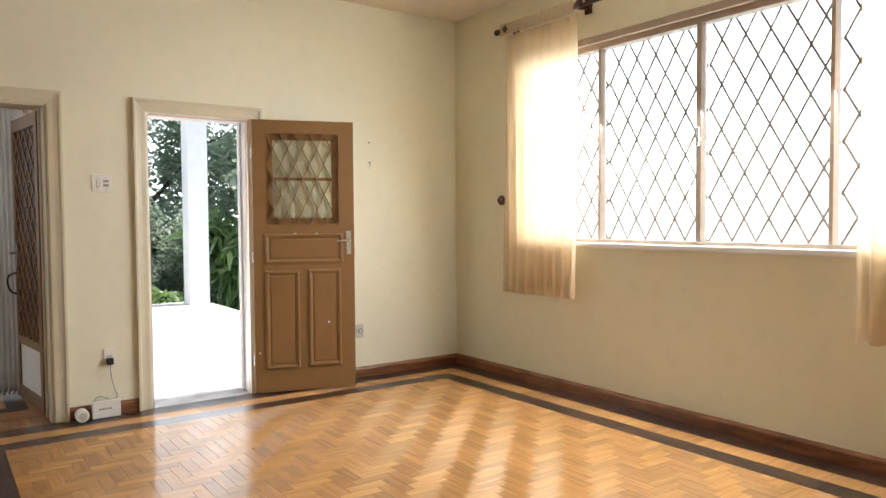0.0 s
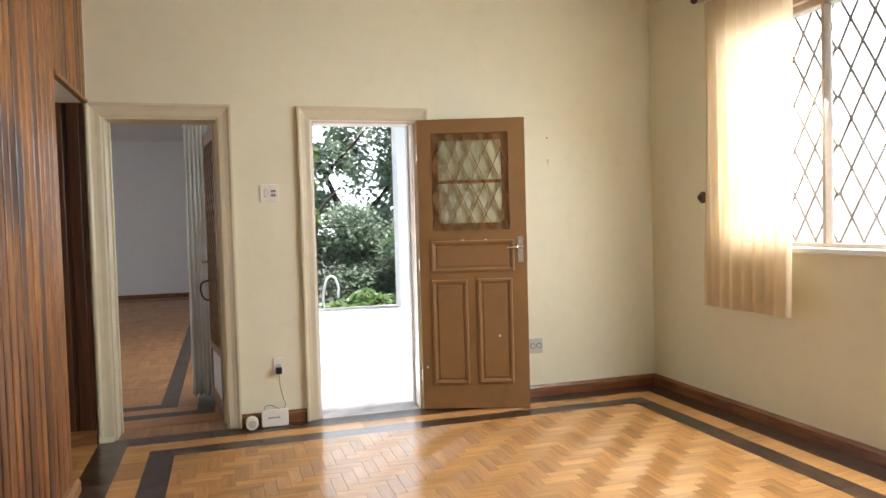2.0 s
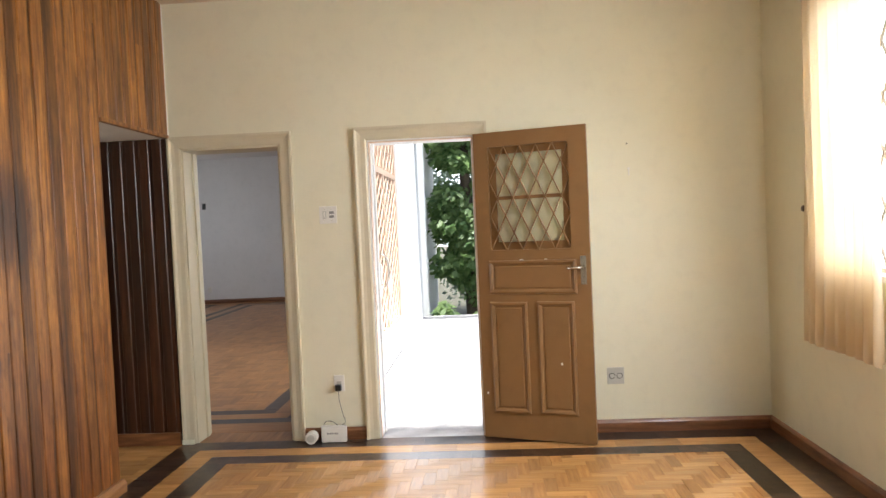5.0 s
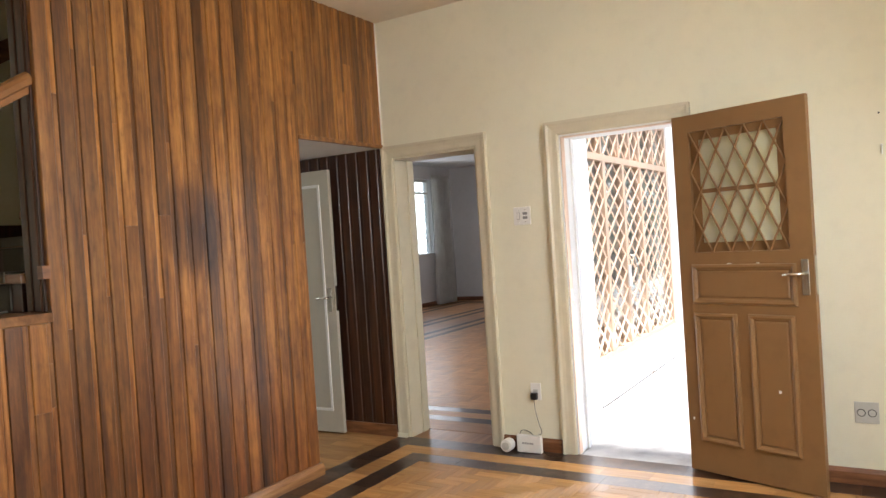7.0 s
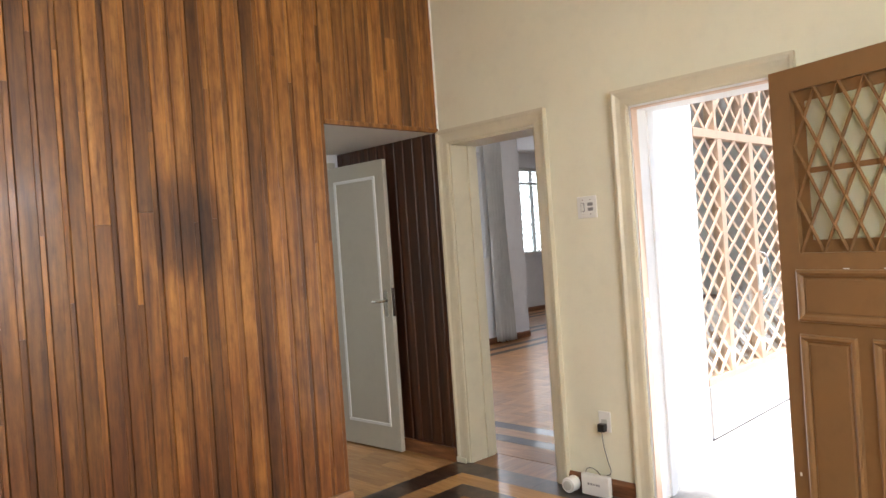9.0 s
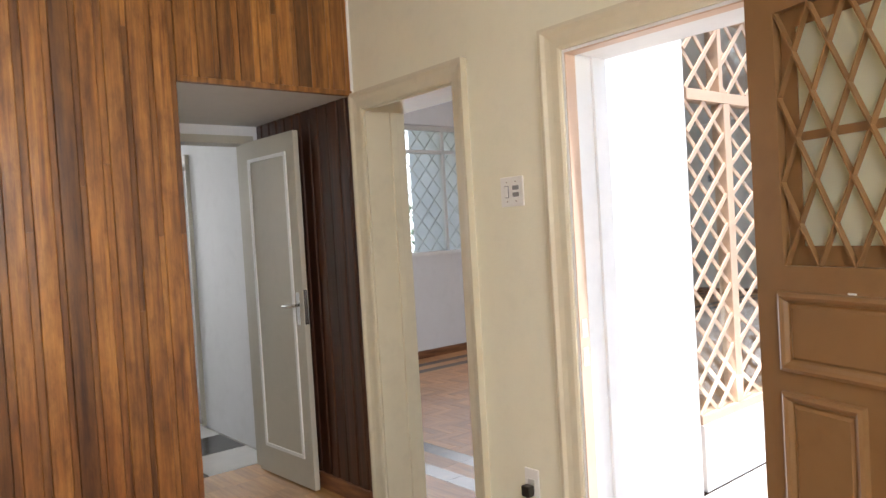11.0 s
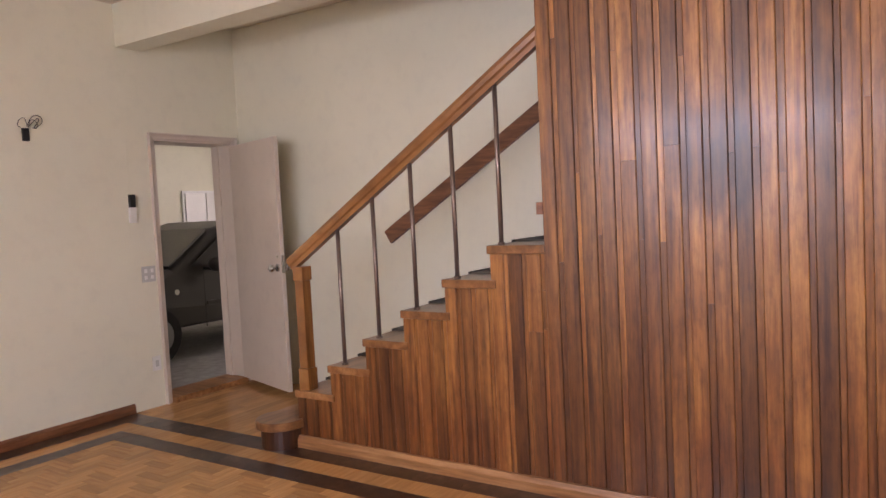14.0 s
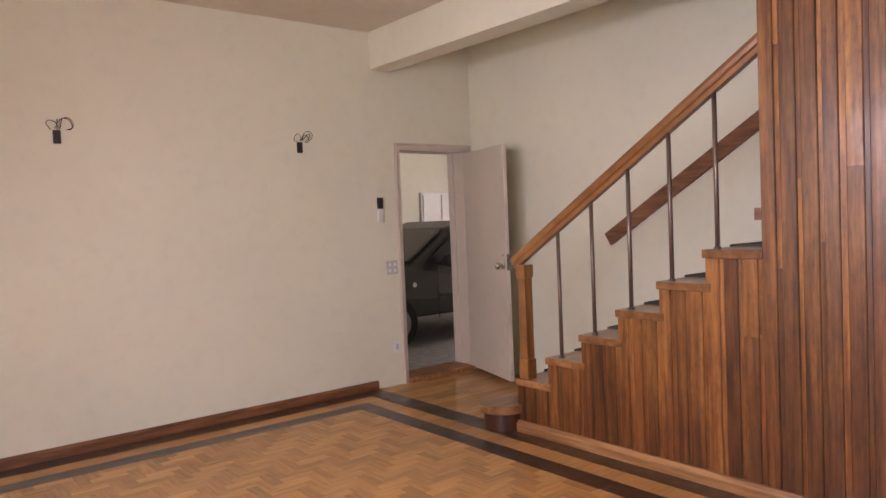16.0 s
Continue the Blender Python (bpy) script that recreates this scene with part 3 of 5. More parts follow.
def herringbone(x0, x1, y0, y1, w, n, near, parent, mx, my):
    """Blocks of w by n*w laid square to the walls in diagonal zigzags, cut at the border."""
    L = n * w
    full = {"x": block_mesh("parquet_block", L - 0.0006, w - 0.0006, mx), "y": block_mesh("parquet_block", w - 0.0006, L - 0.0006, my)}
    rest = {"x": bmesh.new(), "y": bmesh.new()}
    made = 0
    span = int((x1 - x0 + y1 - y0) / w) + 8
    for c in range(-span // n - 2, span // n + 3):
        for k in range(-span, span):
            for kind in ("x", "y"):
                ax = x0 + k * w + c * L
                ay = y0 + k * w - c * L
                if kind == "x":
                    bx = (ax, ax + L, ay, ay + w)
                else:
                    bx = (ax - w + w, ax + w, ay + w, ay + w + L)
                a, b, p, q = max(bx[0], x0), min(bx[1], x1), max(bx[2], y0), min(bx[3], y1)
                if b - a < 0.006 or q - p < 0.006:
                    continue
                whole = b - a > bx[1] - bx[0] - 1e-6 and q - p > bx[3] - bx[2] - 1e-6
                cx, cy = (a + b) / 2, (p + q) / 2
                if whole and made < 300 and near(cx, cy):
                    o = new("parquet_block", full[kind])
                    o.location = (cx, cy, 0)
                    o.parent = parent
                    made += 1
                else:
                    bm = rest[kind]
                    vs = [bm.verts.new(c3) for c3 in ((a + 3e-4, p + 3e-4, -0.001), (b - 3e-4, p + 3e-4, -0.001), (b - 3e-4, q - 3e-4, -0.001), (a + 3e-4, q - 3e-4, -0.001))]
                    vi = [bm.verts.new(c3) for c3 in ((a + 15e-4, p + 15e-4, 0), (b - 15e-4, p + 15e-4, 0), (b - 15e-4, q - 15e-4, 0), (a + 15e-4, q - 15e-4, 0))]
                    vb = [bm.verts.new((v.co.x, v.co.y, -0.012)) for v in vs]
                    bm.faces.new(vi)
                    for j in range(4):
                        bm.faces.new((vs[j], vs[(j + 1) % 4], vi[(j + 1) % 4], vi[j]))
                        bm.faces.new((vb[j], vb[(j + 1) % 4], vs[(j + 1) % 4], vs[j]))
    for kind, m in (("x", mx), ("y", my)):
        me = bpy.data.meshes.new("parquet_field")
        rest[kind].to_mesh(me)
        rest[kind].free()
        me.materials.append(m)
        o = new("parquet_field", me)
        o.parent = parent
        o["kind"] = "stuff"


def pieces(name, parent, material, x0, x1, y0, y1, along, length, rnd):
    """Border blocks end to end, each a piece of its own."""
    s, e = (x0, x1) if along == "x" else (y0, y1)
    while s < e - 0.004:
        t = min(e, s + length * rnd.uniform(0.75, 1.25))
        d = -rnd.uniform(0, 0.0006)
        bm = bmesh.new()
        if along == "x":
            box(bm, s + 5e-4, t - 5e-4, y0 + 4e-4, y1 - 4e-4, -0.012, d)
        else:
            box(bm, x0 + 4e-4, x1 - 4e-4, s + 5e-4, t - 5e-4, -0.012, d)
        part(name, bm, material, parent)
        s = t


def strip(bm, x0, x1, y0, y1, along, length, rnd):
    s, e = (x0, x1) if along == "x" else (y0, y1)
    while s < e - 0.004:
        t = min(e, s + length * rnd.uniform(0.7, 1.3))
        d = -rnd.uniform(0, 0.0007)
        if along == "x":
            box(bm, s + 5e-4, t - 5e-4, y0 + 4e-4, y1 - 4e-4, -0.012, d)
        else:
            box(bm, x0 + 4e-4, x1 - 4e-4, s + 5e-4, t - 5e-4, -0.012, d)
        s = t


def border(rings, x0, x1, y0, y1, parent, single=False):
    """Rings of strips from the walls inwards: (from, to, material, block length)."""
    rnd = random.Random(5)
    for d0, d1, m, ln in rings:
        for side in ("n", "s", "e", "w"):
            box4 = {"n": (x0 + d0, x1 - d0, y1 - d1, y1 - d0), "s": (x0 + d0, x1 - d0, y0 + d0, y0 + d1), "e": (x1 - d1, x1 - d0, y0 + d1, y1 - d1), "w": (x0 + d0, x0 + d1, y0 + d1, y1 - d1)}[side]
            if single:
                pieces("border_block", parent, m, *box4, "x" if side in "ns" else "y", 0.1 if side == "w" and d0 == 0 else ln, rnd)
                continue
            bm = bmesh.new()
            if side == "n":
                strip(bm, x0 + d0, x1 - d0, y1 - d1, y1 - d0, "x", ln, rnd)
            elif side == "s":
                strip(bm, x0 + d0, x1 - d0, y0 + d0, y0 + d1, "x", ln, rnd)
            elif side == "e":
                strip(bm, x1 - d1, x1 - d0, y0 + d1, y1 - d1, "y", ln, rnd)
            else:
                strip(bm, x0 + d0, x0 + d1, y0 + d1, y1 - d1, "y", ln, rnd)
            o = part("border_strip", bm, m, parent)
            o["kind"] = "stuff"


RINGS = [(0.0, 0.185, M_BORDER_DARK, 0.33), (0.185, 0.335, M_PARQ_X, 0.4), (0.335, 0.485, M_BORDER_DARK, 0.35)]
FLOOR = tagged(new("floor_parquet"), "glossy orange herringbone parquet with dark border bands", "floor", "", "structure")

# ---- staircase ----
RISE, RUN, Y1 = 0.181, 0.2916, -4.417


def staircase():
    st = thing("staircase", "wooden staircase with carpet runner and turned handrail", "staircase")
    for k in range(1, 17):
        z, y = RISE * (k + 1), Y1 + RUN * (k - 1)
        xr = W + 0.025 if k <= 6 else W - 0.152
        y2 = min(y + RUN + 0.03, -0.02)
        if y2 - y < 0.05:
            continue
        bm = bmesh.new()
        box(bm, XB + 0.001, xr, y - 0.012, y2, z - 0.045, z)
        soften(bm, 0.006, 2)
        part("tread", bm, M_TREAD, st)
        pbox("riser", (XB + 0.001, xr - 0.04, y + 0.012, y + 0.034, z - RISE, z - 0.046), M_PLANK_DARK, st, "dark wooden riser")
        pbox("wall_skirting", (XB + 0.001, XB + 0.022, y + 0.0, y2 + 0.02, z + 0.001, z + 0.10), M_PLANK_DARK, st, "dark stepped skirting")
        bm = bmesh.new()
        c0, c1 = XB + 0.33, XB + 0.93
        box(bm, c0, c1, y + 0.001, y2 - 0.04, z + 0.001, z + 0.011)
        box(bm, c0, c1, y - 0.022, y - 0.0125, z - 0.04, z + 0.011)
        box(bm, c0, c1, y + 0.002, y + 0.0115, z - RISE + 0.012, z - 0.047)
        part("carpet_runner", bm, M_CARPET, st, "dark olive carpet runner")
    # bottom step with a rounded end
    bm = bmesh.new()
    cyl(bm, (-4.12, -4.54, 0.0), (-4.12, -4.54, 0.125), 0.138, 32)
    box(bm, XB + 0.001, -4.18, -4.645, -4.42, 0.0, 0.125)
    part("bottom_step_drum", bm, M_PLANK_DARK, st, "dark rounded drum of the first step", False)
    bm = bmesh.new()
    cyl(bm, (-4.12, -4.54, 0.126), (-4.12, -4.54, RISE), 0.168, 36)
    soften(bm, 0.012, 3)
    box(bm, XB + 0.001, -4.16, -4.68, -4.405, 0.127, RISE - 0.001)
    part("bottom_step_tread", bm, M_TREAD, st, "rounded wooden first tread")
    # newel post, worn at the foot
    bm = bmesh.new()
    box(bm, -4.243, -4.157, -4.405, -4.32, RISE * 2, 0.50)
    box(bm, -4.236, -4.164, -4.398, -4.327, 0.50, 1.06)
    box(bm, -4.243, -4.157, -4.405, -4.32, 1.06, 1.15)
    soften(bm, 0.006, 2)
    part("newel_post", bm, M_RAIL, st)
    # handrail with a moulded section
    a, b = Vector((-4.2, -4.45, 1.165)), Vector((-4.2, PANEL_END + 0.006, 2.318))
    bm = bmesh.new()
    prof = [(-0.022, -0.045), (0.022, -0.045), (0.024, -0.02), (0.034, -0.012), (0.037, 0.012), (0.030, 0.033), (0.012, 0.042), (-0.012, 0.042), (-0.030, 0.033), (-0.037, 0.012), (-0.034, -0.012), (-0.024, -0.02)]
    sweep_profile(bm, prof, a, b)
    part("handrail", bm, M_RAIL, st, "varnished moulded handrail")
    for i in range(5):
        y = -4.045 + 0.2828 * i
        z0 = RISE * (i + 3)
        z1 = a.z + (b.z - a.z) * (y - a.y) / (b.y - a.y) - 0.04
        bm = bmesh.new()
        cyl(bm, (-4.2, y, z0 + 0.0), (-4.2, y, z1), 0.0125, 14)
        cyl(bm, (-4.2, y, z0), (-4.2, y, z0 + 0.012), 0.02, 14)
        part("baluster", bm, M_BRONZE, st, "slim bronze tube baluster", True)
    # end strip of the next tread on the panel edge
    pbox("tread_end", (W - 0.02, W + 0.024, PANEL_END - 0.03, PANEL_END + 0.006, RISE * 8 - 0.03, RISE * 8 + 0.03), M_BASE, st, "short tread end")
    return st


staircase()
wr = thing("wall_rail", "dark wooden rail board fixed along the stair wall", "handrail")
bm = bmesh.new()
sweep_profile(bm, [(-0.016, -0.055), (0.016, -0.055), (0.016, 0.05), (0.010, 0.055), (-0.010, 0.055), (-0.016, 0.05)], (XB + 0.017, -4.543, 1.268), (XB + 0.017, -1.6, 1.268 + 0.6205 * 2.943))
part("rail_board", bm, M_BASE, wr)

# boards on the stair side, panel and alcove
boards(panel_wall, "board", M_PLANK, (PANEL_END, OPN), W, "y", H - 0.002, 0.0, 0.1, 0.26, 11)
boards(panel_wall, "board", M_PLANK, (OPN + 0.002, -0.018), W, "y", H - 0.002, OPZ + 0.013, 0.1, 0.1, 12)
stair_side = structure("stair_side_wall", [(W - 0.15, W - 0.012, Y1 + RUN * (k - 1), Y1 + RUN * k, 0.0, RISE * (k + 1) - 0.046) for k in range(1, 7)] + [(W - 0.15, W - 0.012, Y1 + RUN * 6, PANEL_END + 0.012, 0.0, RISE * 7)], M_PLANK_DARK, "stepped side of the staircase clad in upright boards")


def under_tread(s0, s1):
    k = int(((s0 + s1) / 2 - Y1) / RUN) + 1
    return RISE * (k + 1) - 0.046


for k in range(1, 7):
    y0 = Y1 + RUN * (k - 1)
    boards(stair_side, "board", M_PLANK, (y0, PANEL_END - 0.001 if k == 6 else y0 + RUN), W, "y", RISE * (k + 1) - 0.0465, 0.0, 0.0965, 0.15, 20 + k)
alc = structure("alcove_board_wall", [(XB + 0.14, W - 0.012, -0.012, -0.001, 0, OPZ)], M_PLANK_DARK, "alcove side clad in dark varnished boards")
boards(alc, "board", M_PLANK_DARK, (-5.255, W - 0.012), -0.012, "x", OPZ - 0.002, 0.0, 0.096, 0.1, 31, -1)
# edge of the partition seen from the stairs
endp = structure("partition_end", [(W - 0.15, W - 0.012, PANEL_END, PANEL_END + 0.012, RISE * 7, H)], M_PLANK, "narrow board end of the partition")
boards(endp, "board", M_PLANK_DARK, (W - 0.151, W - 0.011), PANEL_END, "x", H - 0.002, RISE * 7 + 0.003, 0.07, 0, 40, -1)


# ---- doors ----
def lever(parent, x, y, z, sx, sy):
    """Lever handle on a long plate; sx: way of the lever, sy: out of the leaf."""
    bm = bmesh.new()
    box(bm, x - 0.02, x + 0.02, y, y + sy * 0.005, z - 0.115, z + 0.075)
    soften(bm, 0.002, 1)
    pl = part("handle_plate", bm, M_METAL, parent, "steel lock plate")
    bm = bmesh.new()
    cyl(bm, (x, y + sy * 0.005, z), (x, y + sy * 0.045, z), 0.009, 12)
    cyl(bm, (x, y + sy * 0.045, z), (x + sx * 0.10, y + sy * 0.05, z - 0.004), 0.009, 12, 0.007)
    ball(bm, (x, y + sy * 0.045, z), 0.0095)
    part("lever", bm, M_METAL, pl, "", True)


def raised_panel(bm, x0, x1, z0, z1, y, s):
    """Bolection moulding round a sunk field, on the face y; s is out of the face."""
    steps = [(0, 0.0), (0.004, 0.014), (0.014, 0.019), (0.024, 0.014), (0.032, 0.004), (0.038, 0.002), (0.046, 0.008), (0.058, 0.008)]
    rings = []
    for d, o in steps:
        rings.append([bm.verts.new((x, y + s * o, z)) for x, z in ((x0 + d, z0 + d), (x1 - d, z0 + d), (x1 - d, z1 - d), (x0 + d, z1 - d))])
    for a, b in zip(rings, rings[1:]):
        for k in range(4):
            bm.faces.new((a[k], a[(k + 1) % 4], b[(k + 1) % 4], b[k]))
    bm.faces.new(rings[-1])


def porch_door():
    """Leaf hinged at x=0 and reaching to +x; its room-side face is at y=-0.036."""
    w, h, t = 0.775, 2.10, 0.036
    dr = thing("entrance_door", "open brown painted door with obscure glass and lattice", "door", pose(D2[1] + 0.004, -0.036, 0.012, 0, 0, -18.6))
    gx0, gx1, gz0, gz1 = 0.10, 0.655, 1.295, 2.0
    bm = bmesh.new()
    for b in ((0, gx0, 0, h), (gx1, w, 0, h), (gx0, gx1, 0, gz0), (gx0, gx1, gz1, h)):
        box(bm, b[0], b[1], -t, 0, b[2], b[3])
    bmesh.ops.remove_doubles(bm, verts=bm.verts, dist=1e-5)
    part("leaf", bm, M_DOOR_BROWN, dr)
    for i, (x0, x1, z0, z1) in enumerate(((0.08, 0.685, 0.995, 1.225), (0.08, 0.342, 0.178, 0.942), (0.408, 0.665, 0.182, 0.946))):
        bm = bmesh.new()
        raised_panel(bm, x0, x1, z0, z1, -t, -1)
        part("panel", bm, M_DOOR_BROWN, dr)
    # two panes in a smaller frame behind the lattice
    for z0, z1 in ((1.350, 1.638), (1.662, 1.950)):
        bm = bmesh.new()
        box(bm, gx0 + 0.05, gx1 - 0.05, -0.006, -0.003, z0, z1)
        part("pane", bm, M_GLASS_OBS, dr, "ribbed greenish obscure glass")
    bm = bmesh.new()
    for b in ((gx0, gx0 + 0.05, gz0, gz1), (gx1 - 0.05, gx1, gz0, gz1), (gx0 + 0.05, gx1 - 0.05, gz0, 1.350), (gx0 + 0.05, gx1 - 0.05, 1.950, gz1), (gx0 + 0.05, gx1 - 0.05, 1.638, 1.662)):
        box(bm, b[0], b[1], -0.009, -0.001, b[2], b[3])
    part("pane_frame", bm, M_DOOR_BROWN, dr)
    bm = bmesh.new()
    diamond(bm, gx0, gx1, gz0, gz1, 5, 3, lambda s, z, d: (s, -t + 0.0125 + 0.0012 * d, z), 0.006, (0.0027, 0.009, (0, 1, 0)))
    part("lattice", bm, M_DOOR_BROWN, dr, "brown wooden diamond lattice")
    lever(dr, w - 0.045, -t, 1.17, -1, -1)
    pbox("lock_case", (w - 0.001, w + 0.003, -0.03, -0.006, 1.06, 1.26), M_METAL, dr, "steel lock edge", 0.0)
    for z in (0.25, 1.05, 1.85):
        bm = bmesh.new()
        cyl(bm, (-0.002, -0.003, z - 0.04), (-0.002, -0.003, z + 0.04), 0.006, 10)
        part("hinge", bm, M_METAL, dr)
    for x, z in ((0.56, 0.52), (0.03, 0.30), (0.30, 1.225), (0.47, 1.226)):
        pbox("paint_chip", (x, x + random.uniform(0.008, 0.05 if z > 1 else 0.012), -t - 0.0135 if 0.2 < x and z < 1 else -t - 0.0008, -t - 0.0002, z, z + (0.005 if z > 1 else 0.016)), M_DOOR_TRIM, dr, "chipped spot showing white undercoat", 0.0)
    return dr


porch_door()


def inner_door():
    """Grey flush door with a white moulding, swung flat along the boards."""
    w, h, t = 0.645, 2.07, 0.035
    dr = thing("inner_door", "open grey-beige door with white moulding, beside dark boards", "door", pose(-5.262, -0.108, 0.012, 0, 0, 2.0))
    bm = bmesh.new()
    box(bm, 0, w, -t, 0, 0, h)
    soften(bm, 0.002, 1)
    part("leaf", bm, M_DOOR_GREY, dr)
    bm = bmesh.new()
    x0, x1, z0, z1, m = 0.10, w - 0.085, 0.17, h - 0.11, 0.022
    for a, b, c, d in ((x0, x1, z0, z0 + m), (x0, x1, z1 - m, z1), (x0, x0 + m, z0 + m, z1 - m), (x1 - m, x1, z0 + m, z1 - m)):
        box(bm, a, b, -t - 0.011, -t, c, d)
    soften(bm, 0.004, 2)
    part("moulding", bm, M_DOOR_TRIM, dr, "white rectangular moulding")
    lever(dr, w - 0.05, -t, 1.07, -1, -1)
    pbox("lock_edge", (w, w + 0.003, -0.03, -0.006, 0.96, 1.16), M_METAL, dr, "steel lock edge", 0.0)
    # frame round the opening
    fr = tagged(new("door_3"), "grey-beige door frame in the alcove", "door frame", "", "structure")
    pbox("jamb", (-5.40, -5.245, ID[0] - 0.05, ID[0], 0, ID[2] + 0.05), M_DOOR_GREY, fr)
    pbox("jamb", (-5.40, -5.245, ID[1], ID[1] + 0.05, 0, ID[2] + 0.05), M_DOOR_GREY, fr)
    pbox("head", (-5.40, -5.245, ID[0], ID[1], ID[2], ID[2] + 0.05), M_DOOR_GREY, fr)


inner_door()


def garage_door():
    w, h, t = 0.86, 2.06, 0.035
    dr = thing("garage_door", "open beige flush door with round chrome knob", "door", pose(GD[0] + 0.012, S + 0.04, 0.05, 0, 0, 72.8))
    bm = bmesh.new()
    box(bm, 0, w, -t, 0, 0, h)
    soften(bm, 0.002, 1)
    part("leaf", bm, M_DOOR_BEIGE, dr)
    bm = bmesh.new()
    cyl(bm, (w - 0.055, -t, 1.01), (w - 0.055, -t - 0.008, 1.01), 0.032, 20)
    cyl(bm, (w - 0.055, -t - 0.008, 1.01), (w - 0.055, -t - 0.04, 1.01), 0.011, 14)
    ball(bm, (w - 0.055, -t - 0.055, 1.01), 0.033, 1, 0.8, 1)
    part("knob", bm, M_METAL, dr, "round chrome knob", True)
    bm = bmesh.new()
    cyl(bm, (w - 0.055, 0, 1.01), (w - 0.055, 0.04, 1.01), 0.011, 14)
    ball(bm, (w - 0.055, 0.05, 1.01), 0.033, 1, 0.8, 1)
    part("knob", bm, M_METAL, dr, "round chrome knob", True)
    bm = bmesh.new()
    cyl(bm, (w - 0.055, -t - 0.004, 1.10), (w - 0.055, -t + 0.001, 1.10), 0.012, 14)
    part("cylinder_lock", bm, M_METAL, dr)
    pbox("latch_plate", (w, w + 0.003, -0.03, -0.005, 0.97, 1.11), M_METAL, dr, "steel latch plate", 0.0)


garage_door()


# ---- curtains ----
def curtain(name, label, p, q, z0, z1, folds, depth, material, group="", gather=0.0, seed=1, lean=0.0):
    """Hanging cloth from p to q in plan, in soft uneven folds, wider spread at the hem."""
    rnd = random.Random(seed)
    ob = thing(name, label, "curtain", None, group)
    p, q = Vector((*p, 0)), Vector((*q, 0))
    d = q - p
    nrm = Vector((-d.y, d.x, 0)).normalized()
    nu, nv = folds * 10, 26
    ph = [rnd.uniform(0, 6.28) for _ in range(4)]
    bm = bmesh.new()
    grid = []
    for j in range(nv + 1):
        v = j / nv
        z = z1 + (z0 - z1) * v
        row = []
        for i in range(nu + 1):
            u = i / nu
            a = depth * (0.45 + 0.75 * v) * (math.sin(u * folds * 6.283 + 0.7 * math.sin(3 * v + ph[0])) + 0.35 * math.sin(u * folds * 12.9 + ph[1] + v) + 0.3 * math.sin(u * 9 + ph[2]))
            mid = (u - 0.5) * (1 - gather * math.sin(math.pi * min(1, v * 1.1)) ** 2) + 0.5
            drop = 0.012 * math.sin(u * folds * 6.283 + ph[3]) * v
            row.append(bm.verts.new(p + d * (mid + lean * v * v) + nrm * a + Vector((0, 0, z + drop))))
        grid.append(row)
    for j in range(nv):
        for i in range(nu):
            bm.faces.new((grid[j][i], grid[j][i + 1], grid[j + 1][i + 1], grid[j + 1][i]))
    c = part("cloth", bm, material, ob, "", True)
    sol = c.modifiers.new("thickness", "SOLIDIFY")
    sol.thickness = 0.0015
    return ob


c1 = curtain("curtain", "sheer amber curtain with ruffled head, hanging short", (-0.085, -0.80), (-0.085, -1.62), 0.745, 2.84, 8, 0.028, M_CURTAIN, "curtains of the east window", 0.02, 3)
c2 = curtain("curtain", "sheer amber curtain with ruffled head, hanging short", (-0.085, -3.60), (-0.085, -4.45), 0.69, 2.84, 8, 0.028, M_CURTAIN, "curtains of the east window", 0.02, 8)
for ob, y0, y1 in ((c1, -0.80, -1.62), (c2, -3.60, -4.45)):
    bm = bmesh.new()
    n = 60
    r = [[], [], []]
    for i in range(n + 1):
        y = y0 + (y1 - y0) * i / n
        a = 0.012 * math.sin(i * 1.9) + 0.006 * math.sin(i * 3.1)
        for k, (z, f) in enumerate(((2.835, 0.6), (2.875, 0.3), (2.93, 1.2))):
            r[k].append(bm.verts.new((-0.13 + a * f, y, z + 0.006 * math.sin(i * 2.3) * (k == 2))))
    for k in range(2):
        for i in range(n):
            bm.faces.new((r[k][i], r[k][i + 1], r[k + 1][i + 1], r[k + 1][i]))
    part("ruffled_heading", bm, M_CURTAIN, ob, "", True)
rod = thing("curtain_rod", "dark turned wooden curtain rod with round finials", "curtain rod")
bm = bmesh.new()
cyl(bm, (-0.105, -0.76, 2.885), (-0.105, -4.5, 2.885), 0.014, 14)
part("pole", bm, M_PLANK_DARK, rod, "", True)
for y, s in ((-0.76, 1), (-4.5, -1)):
    bm = bmesh.new()
    ball(bm, (-0.105, y + s * 0.03, 2.885), 0.026)
    cyl(bm, (-0.105, y - s * 0.005, 2.885), (-0.105, y + s * 0.012, 2.885), 0.022, 14)
    cyl(bm, (-0.105, y + s * 0.045, 2.885), (-0.105, y + s * 0.07, 2.885), 0.014, 12, 0.006)
    part("finial", bm, M_PLANK_DARK, rod, "", True)
for y in (-0.86, -1.66, -4.35):
    bm = bmesh.new()
    box(bm, -0.02, 0.0, y - 0.03, y + 0.03, 2.84, 2.95)
    cyl(bm, (-0.02, y, 2.885), (-0.105, y, 2.87), 0.016, 12)
    ball(bm, (-0.125, y, 2.885), 0.028)
    ball(bm, (-0.105, y, 2.915), 0.024)
    part("bracket", bm, M_PLANK_DARK, rod, "dark carved bracket", False)


